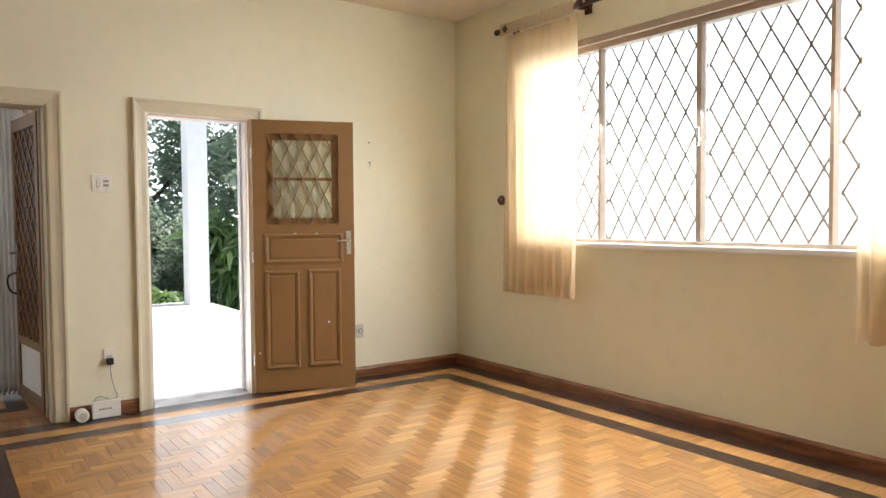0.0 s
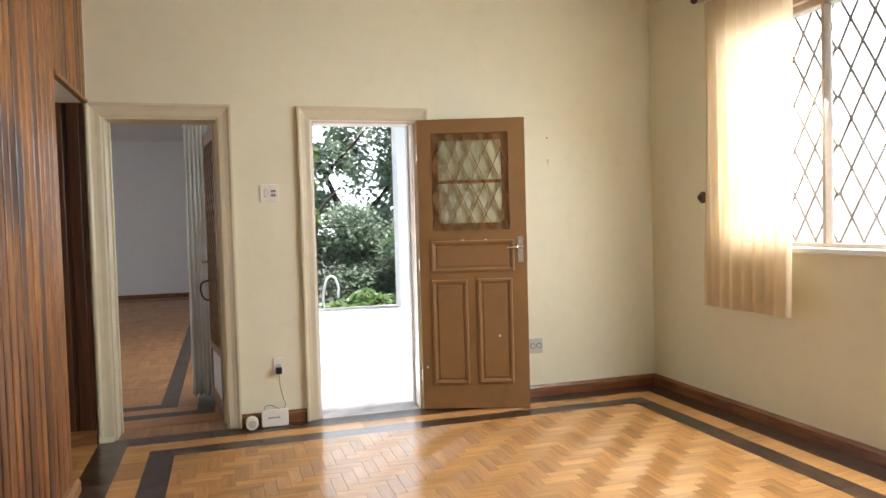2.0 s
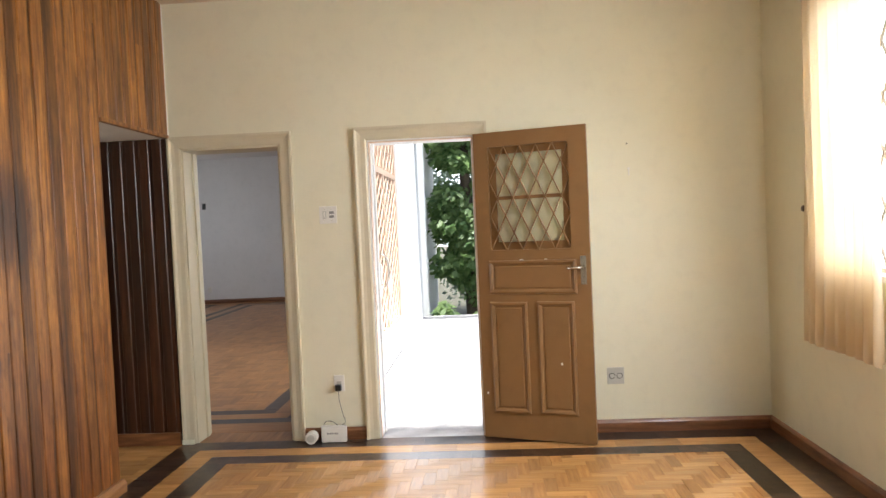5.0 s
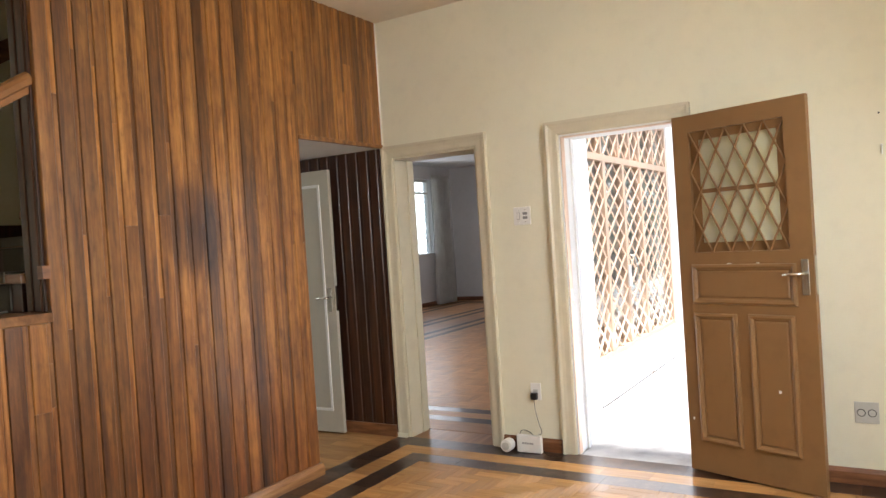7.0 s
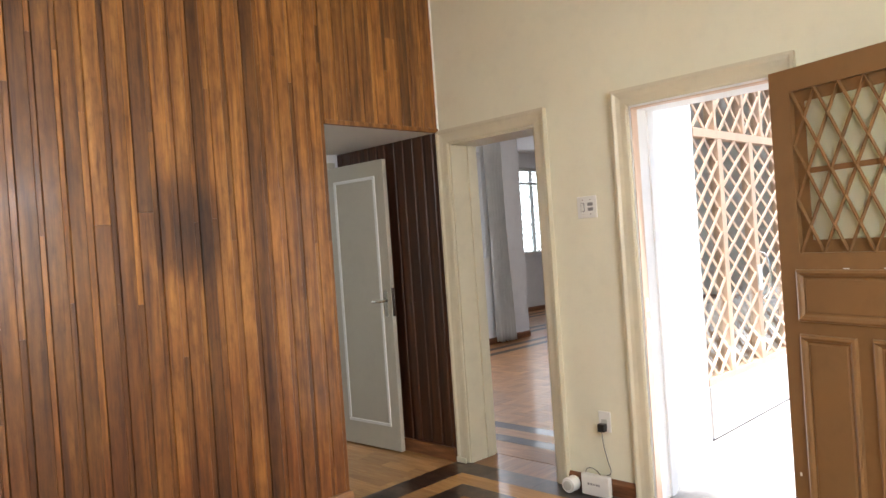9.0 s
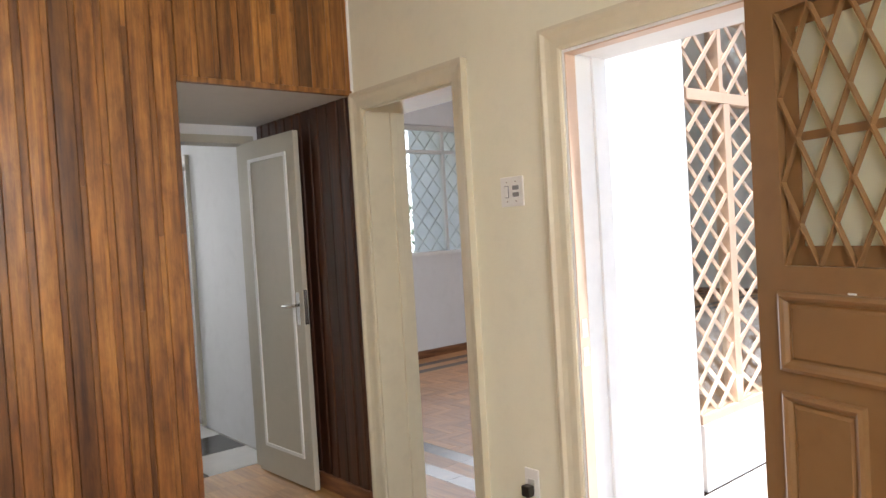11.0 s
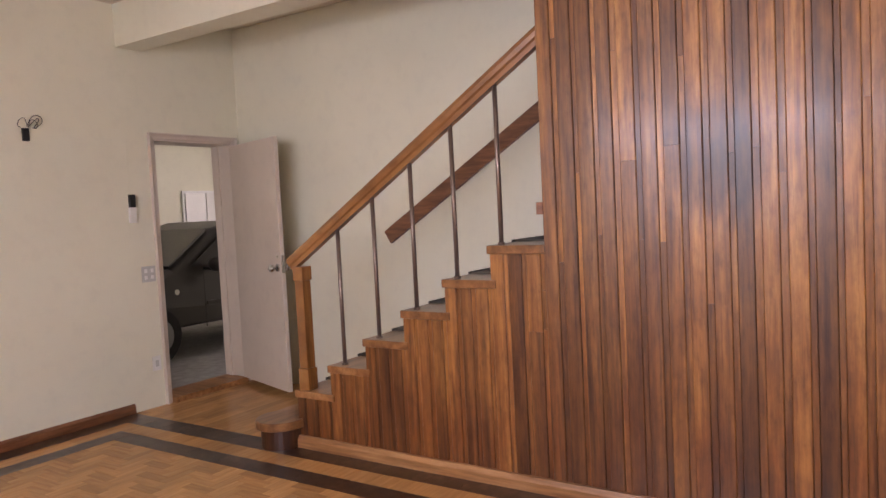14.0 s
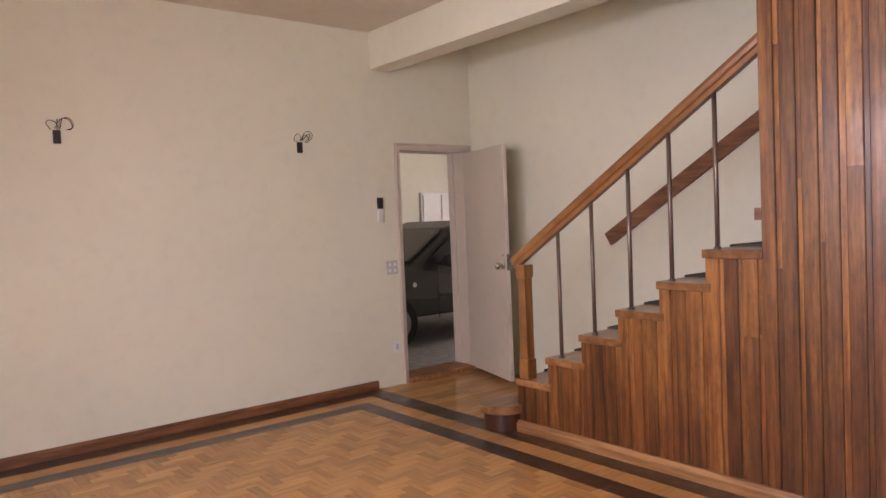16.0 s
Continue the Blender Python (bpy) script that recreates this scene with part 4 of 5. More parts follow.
# ---- small fittings ----
def plate(name, label, cat, x, y, z, w, h, axis, sgn, material, marks, group=""):
    """Wall plate; marks: (dx, dz, w, h, material) raised on it."""
    ob = thing(name, label, cat, None, group)

    def b(dx0, dx1, dz0, dz1, o0, o1):
        if axis == "y":
            return (x + dx0, x + dx1, *sorted((y + sgn * o0, y + sgn * o1)), z + dz0, z + dz1)
        return (*sorted((x + sgn * o0, x + sgn * o1)), y + dx0, y + dx1, z + dz0, z + dz1)
    pbox("plate", b(-w / 2, w / 2, -h / 2, h / 2, 0, 0.009), material, ob, "", 0.003)
    for nm, dx, dz, mw, mh, m in marks:
        pbox(nm, b(dx - mw / 2, dx + mw / 2, dz - mh / 2, dz + mh / 2, 0.0092, 0.013), m, ob, "", 0.001)
    return ob


sw = plate("light_switch", "white rectangular wall switch plate with rockers", "light switch", -3.025, 0, 1.605, 0.125, 0.122, "y", -1, M_PLASTIC,
           [("surround", -0.025, 0, 0.022, 0.05, M_MARK), ("rocker", 0.025, 0.015, 0.034, 0.018, M_MARK), ("rocker", 0.025, -0.013, 0.034, 0.018, M_MARK)])
for dz in (0.04, -0.04):
    for dx in (-0.025, 0.025):
        pbox("screw", (-3.025 + dx - 0.003, -3.025 + dx + 0.003, -0.0108, -0.0092, 1.605 + dz - 0.003, 1.605 + dz + 0.003), M_METAL, sw, "", 0.0)
pbox("rocker_face", (-3.058, -3.042, -0.0155, -0.0132, 1.583, 1.627), M_PLASTIC, sw, "", 0.001)
o1 = plate("wall_socket", "grey two-gang wall socket near the baseboard", "wall socket", -1.057, 0, 0.396, 0.116, 0.116, "y", -1, M_PLASTIC_GREY, [])
for dx in (-0.026, 0.026):
    bm = bmesh.new()
    cyl(bm, (-1.057 + dx, -0.009, 0.396), (-1.057 + dx, -0.013, 0.396), 0.021, 20)
    s = part("socket_ring", bm, M_BLACK, o1)
    bm = bmesh.new()
    cyl(bm, (-1.057 + dx, -0.0132, 0.396), (-1.057 + dx, -0.0142, 0.396), 0.017, 20)
    part("socket_face", bm, M_PLASTIC_GREY, s)
plate("wall_socket", "small white wall socket with a black plug in it", "wall socket", -3.005, 0, 0.405, 0.075, 0.115, "y", -1, M_PLASTIC, [("socket_face", 0, -0.01, 0.035, 0.05, M_PLASTIC_GREY)])
pl = thing("power_adapter", "black plug with thin cable running to a white box", "power adapter")
bm = bmesh.new()
box(bm, -3.028, -2.986, -0.05, -0.0135, 0.355, 0.40)
soften(bm, 0.006, 2)
part("plug", bm, M_BLACK, pl)


def cable(name, pts, r, material, parent, label=""):
    cu = bpy.data.curves.new(name, "CURVE")
    cu.dimensions, cu.bevel_depth, cu.bevel_resolution, cu.resolution_u = "3D", r, 2, 6
    sp = cu.splines.new("BEZIER")
    sp.bezier_points.add(len(pts) - 1)
    for bp, c in zip(sp.bezier_points, pts):
        bp.co, bp.handle_left_type, bp.handle_right_type = c, "AUTO", "AUTO"
    cu.materials.append(material)
    ob = new(name, cu)
    ob.parent = parent
    if label:
        ob["label"] = label
    return ob


cable("cable", [(-3.007, -0.04, 0.358), (-3.003, -0.035, 0.28), (-2.985, -0.03, 0.19), (-2.972, -0.035, 0.125), (-2.99, -0.045, 0.118)], 0.0018, M_BLACK, pl)
nb = thing("network_box", "small white plastic box on the floor by the baseboard", "electronics box")
bm = bmesh.new()
box(bm, -3.135, -2.955, -0.085, -0.05, 0.002, 0.118)
soften(bm, 0.008, 3)
part("case", bm, M_PLASTIC, nb)
for i, (dx, w) in enumerate(((-0.04, 0.012), (-0.022, 0.012), (-0.004, 0.010), (0.014, 0.012), (0.03, 0.008))):
    pbox("print_bar", (-3.052 + dx, -3.052 + dx + w, -0.0858, -0.0852, 0.060, 0.072), M_MARK, nb, "grey printed mark", 0.0)
cable("antenna_lead", [(-3.12, -0.06, 0.118), (-3.105, -0.055, 0.142), (-3.05, -0.055, 0.138), (-3.02, -0.06, 0.118)], 0.002, M_BLACK, nb)
cable("trailing_cable", [(-2.956, -0.06, 0.03), (-2.92, -0.08, 0.003), (-2.86, -0.10, 0.003), (-2.82, -0.06, 0.003), (-2.84, -0.05, 0.003)], 0.0018, M_BLACK, nb)
lampb = thing("white_knob", "short white plastic cylinder lying against the baseboard", "plastic part")
bm = bmesh.new()
cyl(bm, (-3.20, -0.125, 0.045), (-3.20, -0.055, 0.045), 0.042, 24)
soften(bm, 0.005, 2)
part("drum", bm, M_PLASTIC, lampb)
bm = bmesh.new()
cyl(bm, (-3.20, -0.131, 0.045), (-3.20, -0.125, 0.045), 0.026, 20)
part("cap", bm, M_PLASTIC_GREY, lampb)
nail = thing("wall_hook", "small white plastic hook fixed to the wall", "hook")
bm = bmesh.new()
cyl(bm, (-0.919, 0, 1.83), (-0.919, -0.02, 1.83), 0.007, 10)
cyl(bm, (-0.919, -0.012, 1.83), (-0.919, -0.014, 1.78), 0.004, 8)
part("hook", bm, M_PLASTIC, nail)
nail2 = thing("wall_nail", "tiny dark nail stuck in the wall", "nail")
bm = bmesh.new()
cyl(bm, (-0.925, 0, 2.0), (-0.925, -0.012, 2.0), 0.005, 8)
part("nail", bm, M_BLACK, nail2)
kn = thing("curtain_tieback_knob", "round dark wooden knob on the window wall", "knob")
bm = bmesh.new()
cyl(bm, (0, -0.66, 1.50), (-0.012, -0.66, 1.50), 0.042, 24)
cyl(bm, (-0.012, -0.66, 1.50), (-0.03, -0.66, 1.50), 0.03, 24, 0.02)
ball(bm, (-0.034, -0.66, 1.50), 0.02, 0.6, 1, 1)
part("knob", bm, M_PLANK_DARK, kn, "", True)
# south wall fittings
for x, z, sd in ((-1.707, 2.165, 1), (-3.496, 2.145, 4)):
    rnd = random.Random(sd)
    wl = thing("wall_light_wires", "black junction box with loose wires, lamp removed", "wiring", None, "bare wall light points")
    bm = bmesh.new()
    box(bm, x - 0.024, x + 0.024, S, S + 0.02, z - 0.07, z + 0.02)
    soften(bm, 0.008, 2)
    part("box", bm, M_BLACK, wl)
    for i in range(4):
        dx = rnd.uniform(-0.12, 0.12)
        cable("wire", [(x + rnd.uniform(-0.02, 0.02), S + 0.02, z + 0.03), (x + dx * 0.5, S + 0.05, z + 0.07 + rnd.uniform(-0.02, 0.04)), (x + dx, S + 0.04, z + 0.04 + rnd.uniform(-0.03, 0.05)), (x + dx * 0.6, S + 0.03, z + 0.02)], 0.0025, M_BLACK, wl)
ic = thing("intercom", "black and white wall intercom handset", "intercom")
pbox("handset", (-4.28, -4.235, S, S + 0.03, 1.60, 1.70), M_BLACK, ic, "black upper half")
pbox("base", (-4.285, -4.23, S, S + 0.026, 1.48, 1.60), M_PLASTIC, ic, "white lower half")
plate("light_switch", "grey square switch plate with four rockers", "light switch", -4.363, S, 1.069, 0.12, 0.125, "y", 1, M_PLASTIC_GREY,
      [("rocker", dx, dz, 0.025, 0.03, M_PLASTIC) for dx in (-0.028, 0.028) for dz in (-0.026, 0.026)])
plate("wall_socket", "small white wall socket", "wall socket", -4.378, S, 0.35, 0.075, 0.115, "y", 1, M_PLASTIC, [("socket_face", 0, 0, 0.03, 0.05, M_PLASTIC_GREY)])

# patched wiring chase on the back wall
structure("plaster_chase", [(-4.262, -1.0, S, S + 0.003, 2.116, 2.130), (-4.262, -4.250, S, S + 0.0012, 1.70, 2.130)], M_WALL, "faint plastered wiring chase across the wall")
# scuffed joint where the casing meets the floor
structure("casing_foot_patch", [(D1[0] - 0.095, D1[0] - 0.005, -0.038, -0.0345, 0.0, 0.035)], M_WALL, "chipped paint at the casing foot")

# ---- living room beyond doorway 1 ----
LX, LX2, LY, LY2 = -7.5, -9.7, 5.0, 10.4
structure("living_floor_base", [(LX2, -3.2, 0.25, LY2, -0.2, -0.012)], M_SUBFLOOR, "living room floor under-layer")
structure("living_ceiling", [(LX2 - 0.2, -3.0, 0.25, LY2 + 0.2, H, H + 0.2)], M_WHITE, "white living room ceiling")
WA, WB = (2.25, 4.15, 1.22, 2.70), (7.6, 9.5, 1.18, 2.85)
structure("living_wall_west", [(LX - 0.2, LX, 0.25, WA[0], -0.2, H), (LX - 0.2, LX, WA[1], LY, -0.2, H), (LX - 0.2, LX, WA[0], WA[1], -0.2, WA[2]), (LX - 0.2, LX, WA[0], WA[1], WA[3], H),
                               (LX2 - 0.2, LX - 0.2, LY - 0.2, LY, -0.2, H)], M_WHITE, "white living room wall with a window")
structure("living_wall_bay", [(LX2 - 0.2, LX2, LY - 0.2, WB[0], -0.2, H), (LX2 - 0.2, LX2, WB[1], LY2 + 0.2, -0.2, H), (LX2 - 0.2, LX2, WB[0], WB[1], -0.2, WB[2]), (LX2 - 0.2, LX2, WB[0], WB[1], WB[3], H)], M_WHITE, "white far wall with a window")
structure("living_wall_north", [(LX2, -3.0, LY2, LY2 + 0.2, -0.2, H)], M_WHITE, "white far wall of the living room")
structure("living_wall_south", [(LX - 0.2, W - 0.02, 0.2, 0.25, -0.2, H)], M_WHITE, "living room wall backing the hall")
LAT = (1.28, 3.95, 0.34, 2.62)
structure("living_wall_east", [(-3.2, -3.0, 0.25, LAT[0], -0.2, H), (-3.2, -3.0, LAT[1], LY2, -0.2, H), (-3.2, -3.0, LAT[0], LAT[1], LAT[3], H)], M_EXT, "white wall between living room and porch")
for p, q in (((LX, LY, 0), (LX, 0.25, 0)), ((LX2, LY2, 0), (LX2, LY, 0)), ((-3.2, LY2, 0), (LX2, LY2, 0)), ((LX2, LY, 0), (LX, LY, 0))):
    run_board("baseboard_living", [(-s, z) for s, z in BB], p, q, M_BASE, BBL)


def grille_window(name, x, y0, y1, z0, z1, label):
    ob = tagged(new(name), label, "window", "", "structure")
    pbox("window_sill", (x - 0.2, x + 0.04, y0 - 0.03, y1 + 0.03, z0 - 0.04, z0 + 0.002), M_DOOR_TRIM, ob)
    pbox("frame_head", (x - 0.14, x - 0.08, y0, y1, z1 - 0.05, z1), M_DOOR_TRIM, ob)
    pbox("rail", (x - 0.14, x - 0.08, y0, y1, z1 - 0.32, z1 - 0.28), M_DOOR_TRIM, ob)
    for i in range(4):
        y = y0 + (y1 - y0) * i / 3
        pbox("mullion", (x - 0.14, x - 0.08, max(y0, y - 0.02), min(y1, y + 0.02), z0 + 0.003, z1 - 0.0505), M_DOOR_TRIM, ob)
    for i in range(3):
        a, b = y0 + (y1 - y0) * i / 3, y0 + (y1 - y0) * (i + 1) / 3
        bm = bmesh.new()
        diamond(bm, a, b, z0, z1, 3, 6, lambda s, z, d: (x - 0.17 + 0.004 * d, s, z), 0.009)
        part("grille", bm, M_DOOR_TRIM, ob, "white diamond iron grille")
        bm = bmesh.new()
        box(bm, x - 0.112, x - 0.108, a + 0.02, b - 0.02, z0 + 0.005, z1 - 0.05)
        part("pane", bm, M_GLASS, ob).visible_shadow = False


grille_window("window_2", LX, *WA, "living room window with diamond iron grille")
grille_window("window_3", LX2, *WB, "far living room window with diamond iron grille")
curtain("curtain", "long grey-white linen curtain drawn beside the window", (-7.40, 4.12), (-7.40, 4.50), 0.03, 2.9, 6, 0.03, M_CURTAIN_GREY, "living room curtains", 0.1, 5, 0.15)
curtain("curtain", "long grey-white linen curtain drawn beside the far window", (-9.55, 9.30), (-9.55, 10.05), 0.02, 2.95, 8, 0.035, M_CURTAIN_GREY, "living room curtains", 0.12, 6)
curtain("curtain", "long striped grey curtain by the lattice doors", (-3.62, 1.02), (-3.43, 0.99), 0.03, 2.6, 6, 0.035, M_CURTAIN_GREY, "living room curtains", 0.0, 7)
ls = plate("junction_plate", "small black wall plate high on the far wall", "wall plate", -8.03, LY2, 2.13, 0.08, 0.13, "y", -1, M_BLACK, [])
plate("wall_socket", "small white wall socket", "wall socket", -8.0, LY2, 0.30, 0.08, 0.12, "y", -1, M_PLASTIC, [])


def lattice_leaf():
    """Leaf of doorway 1, swung into the living room."""
    w, h = 0.70, 2.09
    dr = thing("lattice_door", "open brown door with diamond lattice over white kick panel", "door", pose(D1[1] - 0.03, 0.245, 0.012, 0, 0, 97.0))
    bm = bmesh.new()
    for b in ((0, 0.07, 0, h), (w - 0.055, w, 0, h), (0.07, w - 0.055, 0, 0.10), (0.07, w - 0.055, h - 0.09, h), (0.07, w - 0.055, 0.42, 0.48)):
        box(bm, b[0], b[1], -0.035, 0, b[2], b[3])
    part("leaf_frame", bm, M_BROWN_GLOSS, dr)
    pbox("kick_panel", (0.07, w - 0.055, -0.026, -0.01, 0.10, 0.42), M_DOOR_TRIM, dr, "white lower panel", 0.0)
    bm = bmesh.new()
    diamond(bm, 0.07, w - 0.055, 0.48, h - 0.09, 4, 9, lambda s, z, d: (s, -0.006 + 0.003 * d, z), 0.006, (0.010, 0.005, (0, 1, 0)))
    part("lattice", bm, M_BROWN_GLOSS, dr, "brown diamond lattice")
    # added dark sheet: colours in the shade between the slats
    pbox("backing_panel", (0.07, w - 0.055, -0.032, -0.026, 0.48, h - 0.09), M_PLANK_DARK, dr, "dark sheet added for the shaded gaps of the lattice", 0.0)
    lever(dr, w - 0.035, 0.0, 1.1, -1, 1)
    cable("pull_handle", [(w - 0.03, 0.0, 0.95), (w - 0.03, 0.05, 0.93), (w - 0.03, 0.06, 0.86), (w - 0.03, 0.03, 0.80), (w - 0.03, 0.0, 0.79)], 0.007, M_BLACK, dr, "curved iron pull")


lattice_leaf()


def lattice_front():
    """Glazed lattice screen with double doors between porch and living room, at x = -3."""
    ob = tagged(new("door_5"), "orange-brown wooden lattice screen with double glazed doors", "door", "", "structure")
    x0, x1 = -3.10, -3.02
    y0, y1, zb, zt = LAT
    post = 2.89
    for y in (y0, post, y1):
        pbox("post", (x0, x1, y - 0.03 + 0.03 * (y == y0), y + 0.03, -0.02 if y == post else 0.0, zt), M_LATTICE, ob)
    for a, b in ((y0 + 0.06, post - 0.03), (post + 0.03, y1 - 0.03)):
        pbox("transom", (x0, x1, a, b, 2.08, 2.14), M_LATTICE, ob)
        pbox("head", (x0, x1, a, b, zt - 0.06, zt), M_LATTICE, ob)
        pbox("low_wall", (x0, x1 + 0.01, a, b, -0.02, zb - 0.002), M_EXT, ob, "white lower panel")
        pbox("bottom_rail", (x0, x1, a, b, zb, zb + 0.05), M_LATTICE, ob)
    for y in (1.75, 2.31):
        pbox("stile", (x0, x1, y - 0.035, y + 0.035, zb + 0.051, 2.079), M_LATTICE, ob)
    for y in (1.70, 2.20, 2.55, 3.40):
        pbox("glazing_bar", (x0, x1, y - 0.02, y + 0.02, 2.141, zt - 0.061), M_LATTICE, ob)
    for a, b, c, d, nx, nz in ((y0 + 0.06, 1.715, zb + 0.05, 2.08, 2, 10), (1.785, 2.275, zb + 0.05, 2.08, 2, 10), (2.345, post - 0.03, zb + 0.05, 2.08, 2, 10), (post + 0.03, y1 - 0.03, zb + 0.05, 2.08, 4, 10),
                               (y0 + 0.06, post - 0.03, 2.14, zt - 0.06, 7, 2), (post + 0.03, y1 - 0.03, 2.14, zt - 0.06, 4, 2)):
        bm = bmesh.new()
        diamond(bm, a, b, c, d, nx, nz, lambda s, z, dd: (-3.035 + 0.006 * dd, s, z), 0.01, (0.012, 0.004, (1, 0, 0)))
        part("lattice", bm, M_LATTICE, ob, "diamond wooden lattice")
        bm = bmesh.new()
        box(bm, -3.075, -3.07, a, b, c, d)
        part("pane", bm, M_GLASS, ob).visible_shadow = False
    pbox("handle_plate", (x1, x1 + 0.02, 2.27, 2.33, 0.92, 1.12), M_DOOR_TRIM, ob, "pale handle plate")
    cable("handle", [(x1 + 0.02, 2.30, 1.22), (x1 + 0.06, 2.30, 1.20), (x1 + 0.06, 2.30, 0.9), (x1 + 0.02, 2.30, 0.86)], 0.009, M_METAL, ob)


lattice_front()

# ---- corridor beyond the alcove ----
CX = -9.3
structure("corridor_wall_north", [(CX, -8.75, 0.07, 0.2, -0.1, 2.9), (-8.75, -8.25, 0.07, 0.2, 2.08, 2.9), (-8.25, -7.45, 0.07, 0.2, -0.1, 2.9), (-7.45, -6.75, 0.07, 0.2, 2.12, 2.9), (-6.75, -5.4, 0.07, 0.2, -0.1, 2.9)], M_WHITE, "white corridor wall with two doorways")
structure("corridor_wall_south", [(CX, -5.65, -1.6, -1.45, -0.1, 2.9)], M_WHITE, "white corridor wall")
structure("corridor_wall_side", [(-5.65, -5.41, -1.45, -0.95, -0.1, 2.9)], M_WHITE, "white corridor end")
GB = (-1.05, 0.0, 0.62, 2.62)
structure("corridor_wall_end", [(CX - 0.2, CX, -1.6, 0.2, -0.1, GB[2]), (CX - 0.2, CX, -1.6, GB[0], GB[2], 2.9), (CX - 0.2, CX, GB[1], 0.2, GB[2], 2.9), (CX - 0.2, CX, GB[0], GB[1], GB[3], 2.9)], M_WHITE, "end wall around a glass block window")
structure("corridor_ceiling", [(CX - 0.2, -5.4, -1.6, 0.2, 2.9, 3.0)], M_WHITE, "white corridor ceiling")
structure("corridor_closets", [(-8.8, -8.2, 0.2, 0.9, -0.1, 2.2), (-7.5, -6.7, 0.2, 0.9, -0.1, 2.2)], M_DOOR_BEIGE, "rooms beyond the corridor doorways")
gbw = tagged(new("window_4"), "tall window of clear glass blocks", "window", "", "structure")
bm = bmesh.new()
box(bm, -0.045, 0.045, -0.098, 0.098, -0.098, 0.098)
soften(bm, 0.012, 2)
gbm = finish(bm, "glass_block", M_GLASS_BLOCK)
for i in range(5):
    for j in range(10):
        o = new("glass_block", gbm)
        o.location = (CX - 0.08, GB[0] + 0.105 + i * 0.21, GB[2] + 0.10 + j * 0.2)
        o.parent = gbw
        o.visible_shadow = False
bm = bmesh.new()
for i in range(6):
    box(bm, CX - 0.13, CX - 0.03, GB[0] + i * 0.21 - 0.014, GB[0] + i * 0.21 + 0.014, GB[2], GB[3])
for j in range(11):
    box(bm, CX - 0.129, CX - 0.031, GB[0], GB[1], GB[2] + j * 0.2 - 0.013, GB[2] + j * 0.2 + 0.013)
part("mortar_joints", bm, M_EXT, gbw)
for x0, x1, top, lb in ((-8.75, -8.25, 2.08, "narrow door frame with lattice door"), (-7.45, -6.75, 2.12, "grey-beige door frame in the corridor")):
    casing("door_frame_corridor", x0, x1, top, 0.07, 0.13, -1, lb, M_DOOR_GREY, 0.07)
fd = thing("corridor_door", "closed narrow glazed lattice door", "door")
pbox("leaf", (-8.738, -8.262, 0.11, 0.14, 0.01, 2.06), M_DOOR_GREY, fd)
bm = bmesh.new()
diamond(bm, -8.70, -8.30, 0.75, 1.98, 3, 6, lambda s, z, d: (s, 0.104 + 0.002 * d, z), 0.006)
part("lattice", bm, M_DOOR_TRIM, fd)
plate("light_switch", "small dark switch plate on the corridor wall", "light switch", -8.0, 0.07, 1.5, 0.07, 0.12, "y", -1, M_PLASTIC, [("rocker", 0, 0, 0.03, 0.06, M_BLACK)])
cf = structure("floor_corridor", [(CX, -5.41, -1.45, 0.07, -0.2, -0.014)], M_CONC, "black and white checkered stone floor")
T = 0.455
for kind, m in (("white_tile", M_TILE_W), ("black_tile", M_TILE_B)):
    bm = bmesh.new()
    box(bm, -T / 2 + 0.001, T / 2 - 0.001, -T / 2 + 0.001, T / 2 - 0.001, -0.013, 0)
    me = finish(bm, kind, m)
    for i in range(-1, 8):
        for j in range(-2, 1):
            black = (i + j) % 2 == 0
            if black == (kind == "black_tile"):
                cx, cy = -6.10 - i * T + T, -0.195 + j * T
                o = new(kind, me)
                o.location = (cx - T, cy, 0)
                o.parent = cf

# ---- garage ----
structure("garage_floor", [(-10.0, -3.5, -10.6, S - 0.25, -0.2, -0.02)], M_CONC, "grey concrete garage floor")
structure("garage_walls", [(-10.0, -3.5, -10.6, -10.4, -0.2, 3.2), (-3.7, -3.5, -10.4, S - 0.25, -0.2, 3.2), (-10.2, -10.0, -10.6, S - 0.25, -0.2, 3.2), (-10.0, XB - 0.25, S - 0.25, S - 0.24, -0.2, 3.2)], M_WALL, "cream painted garage walls")
structure("garage_ceiling", [(-10.0, -3.5, -10.6, S - 0.25, 3.2, 3.35)], M_WHITE, "white garage ceiling")
cb = thing("wall_cabinet", "white two-door cabinet hung on the garage wall", "cabinet")
pbox("body", (-8.7, -7.88, -10.4, -10.37, 1.33, 1.93), M_DOOR_TRIM, cb)
for x0, x1 in ((-8.66, -8.31), (-8.27, -7.92)):
    pbox("door", (x0, x1, -10.369, -10.352, 1.37, 1.89), M_PLASTIC, cb, "white cabinet door", 0.006)


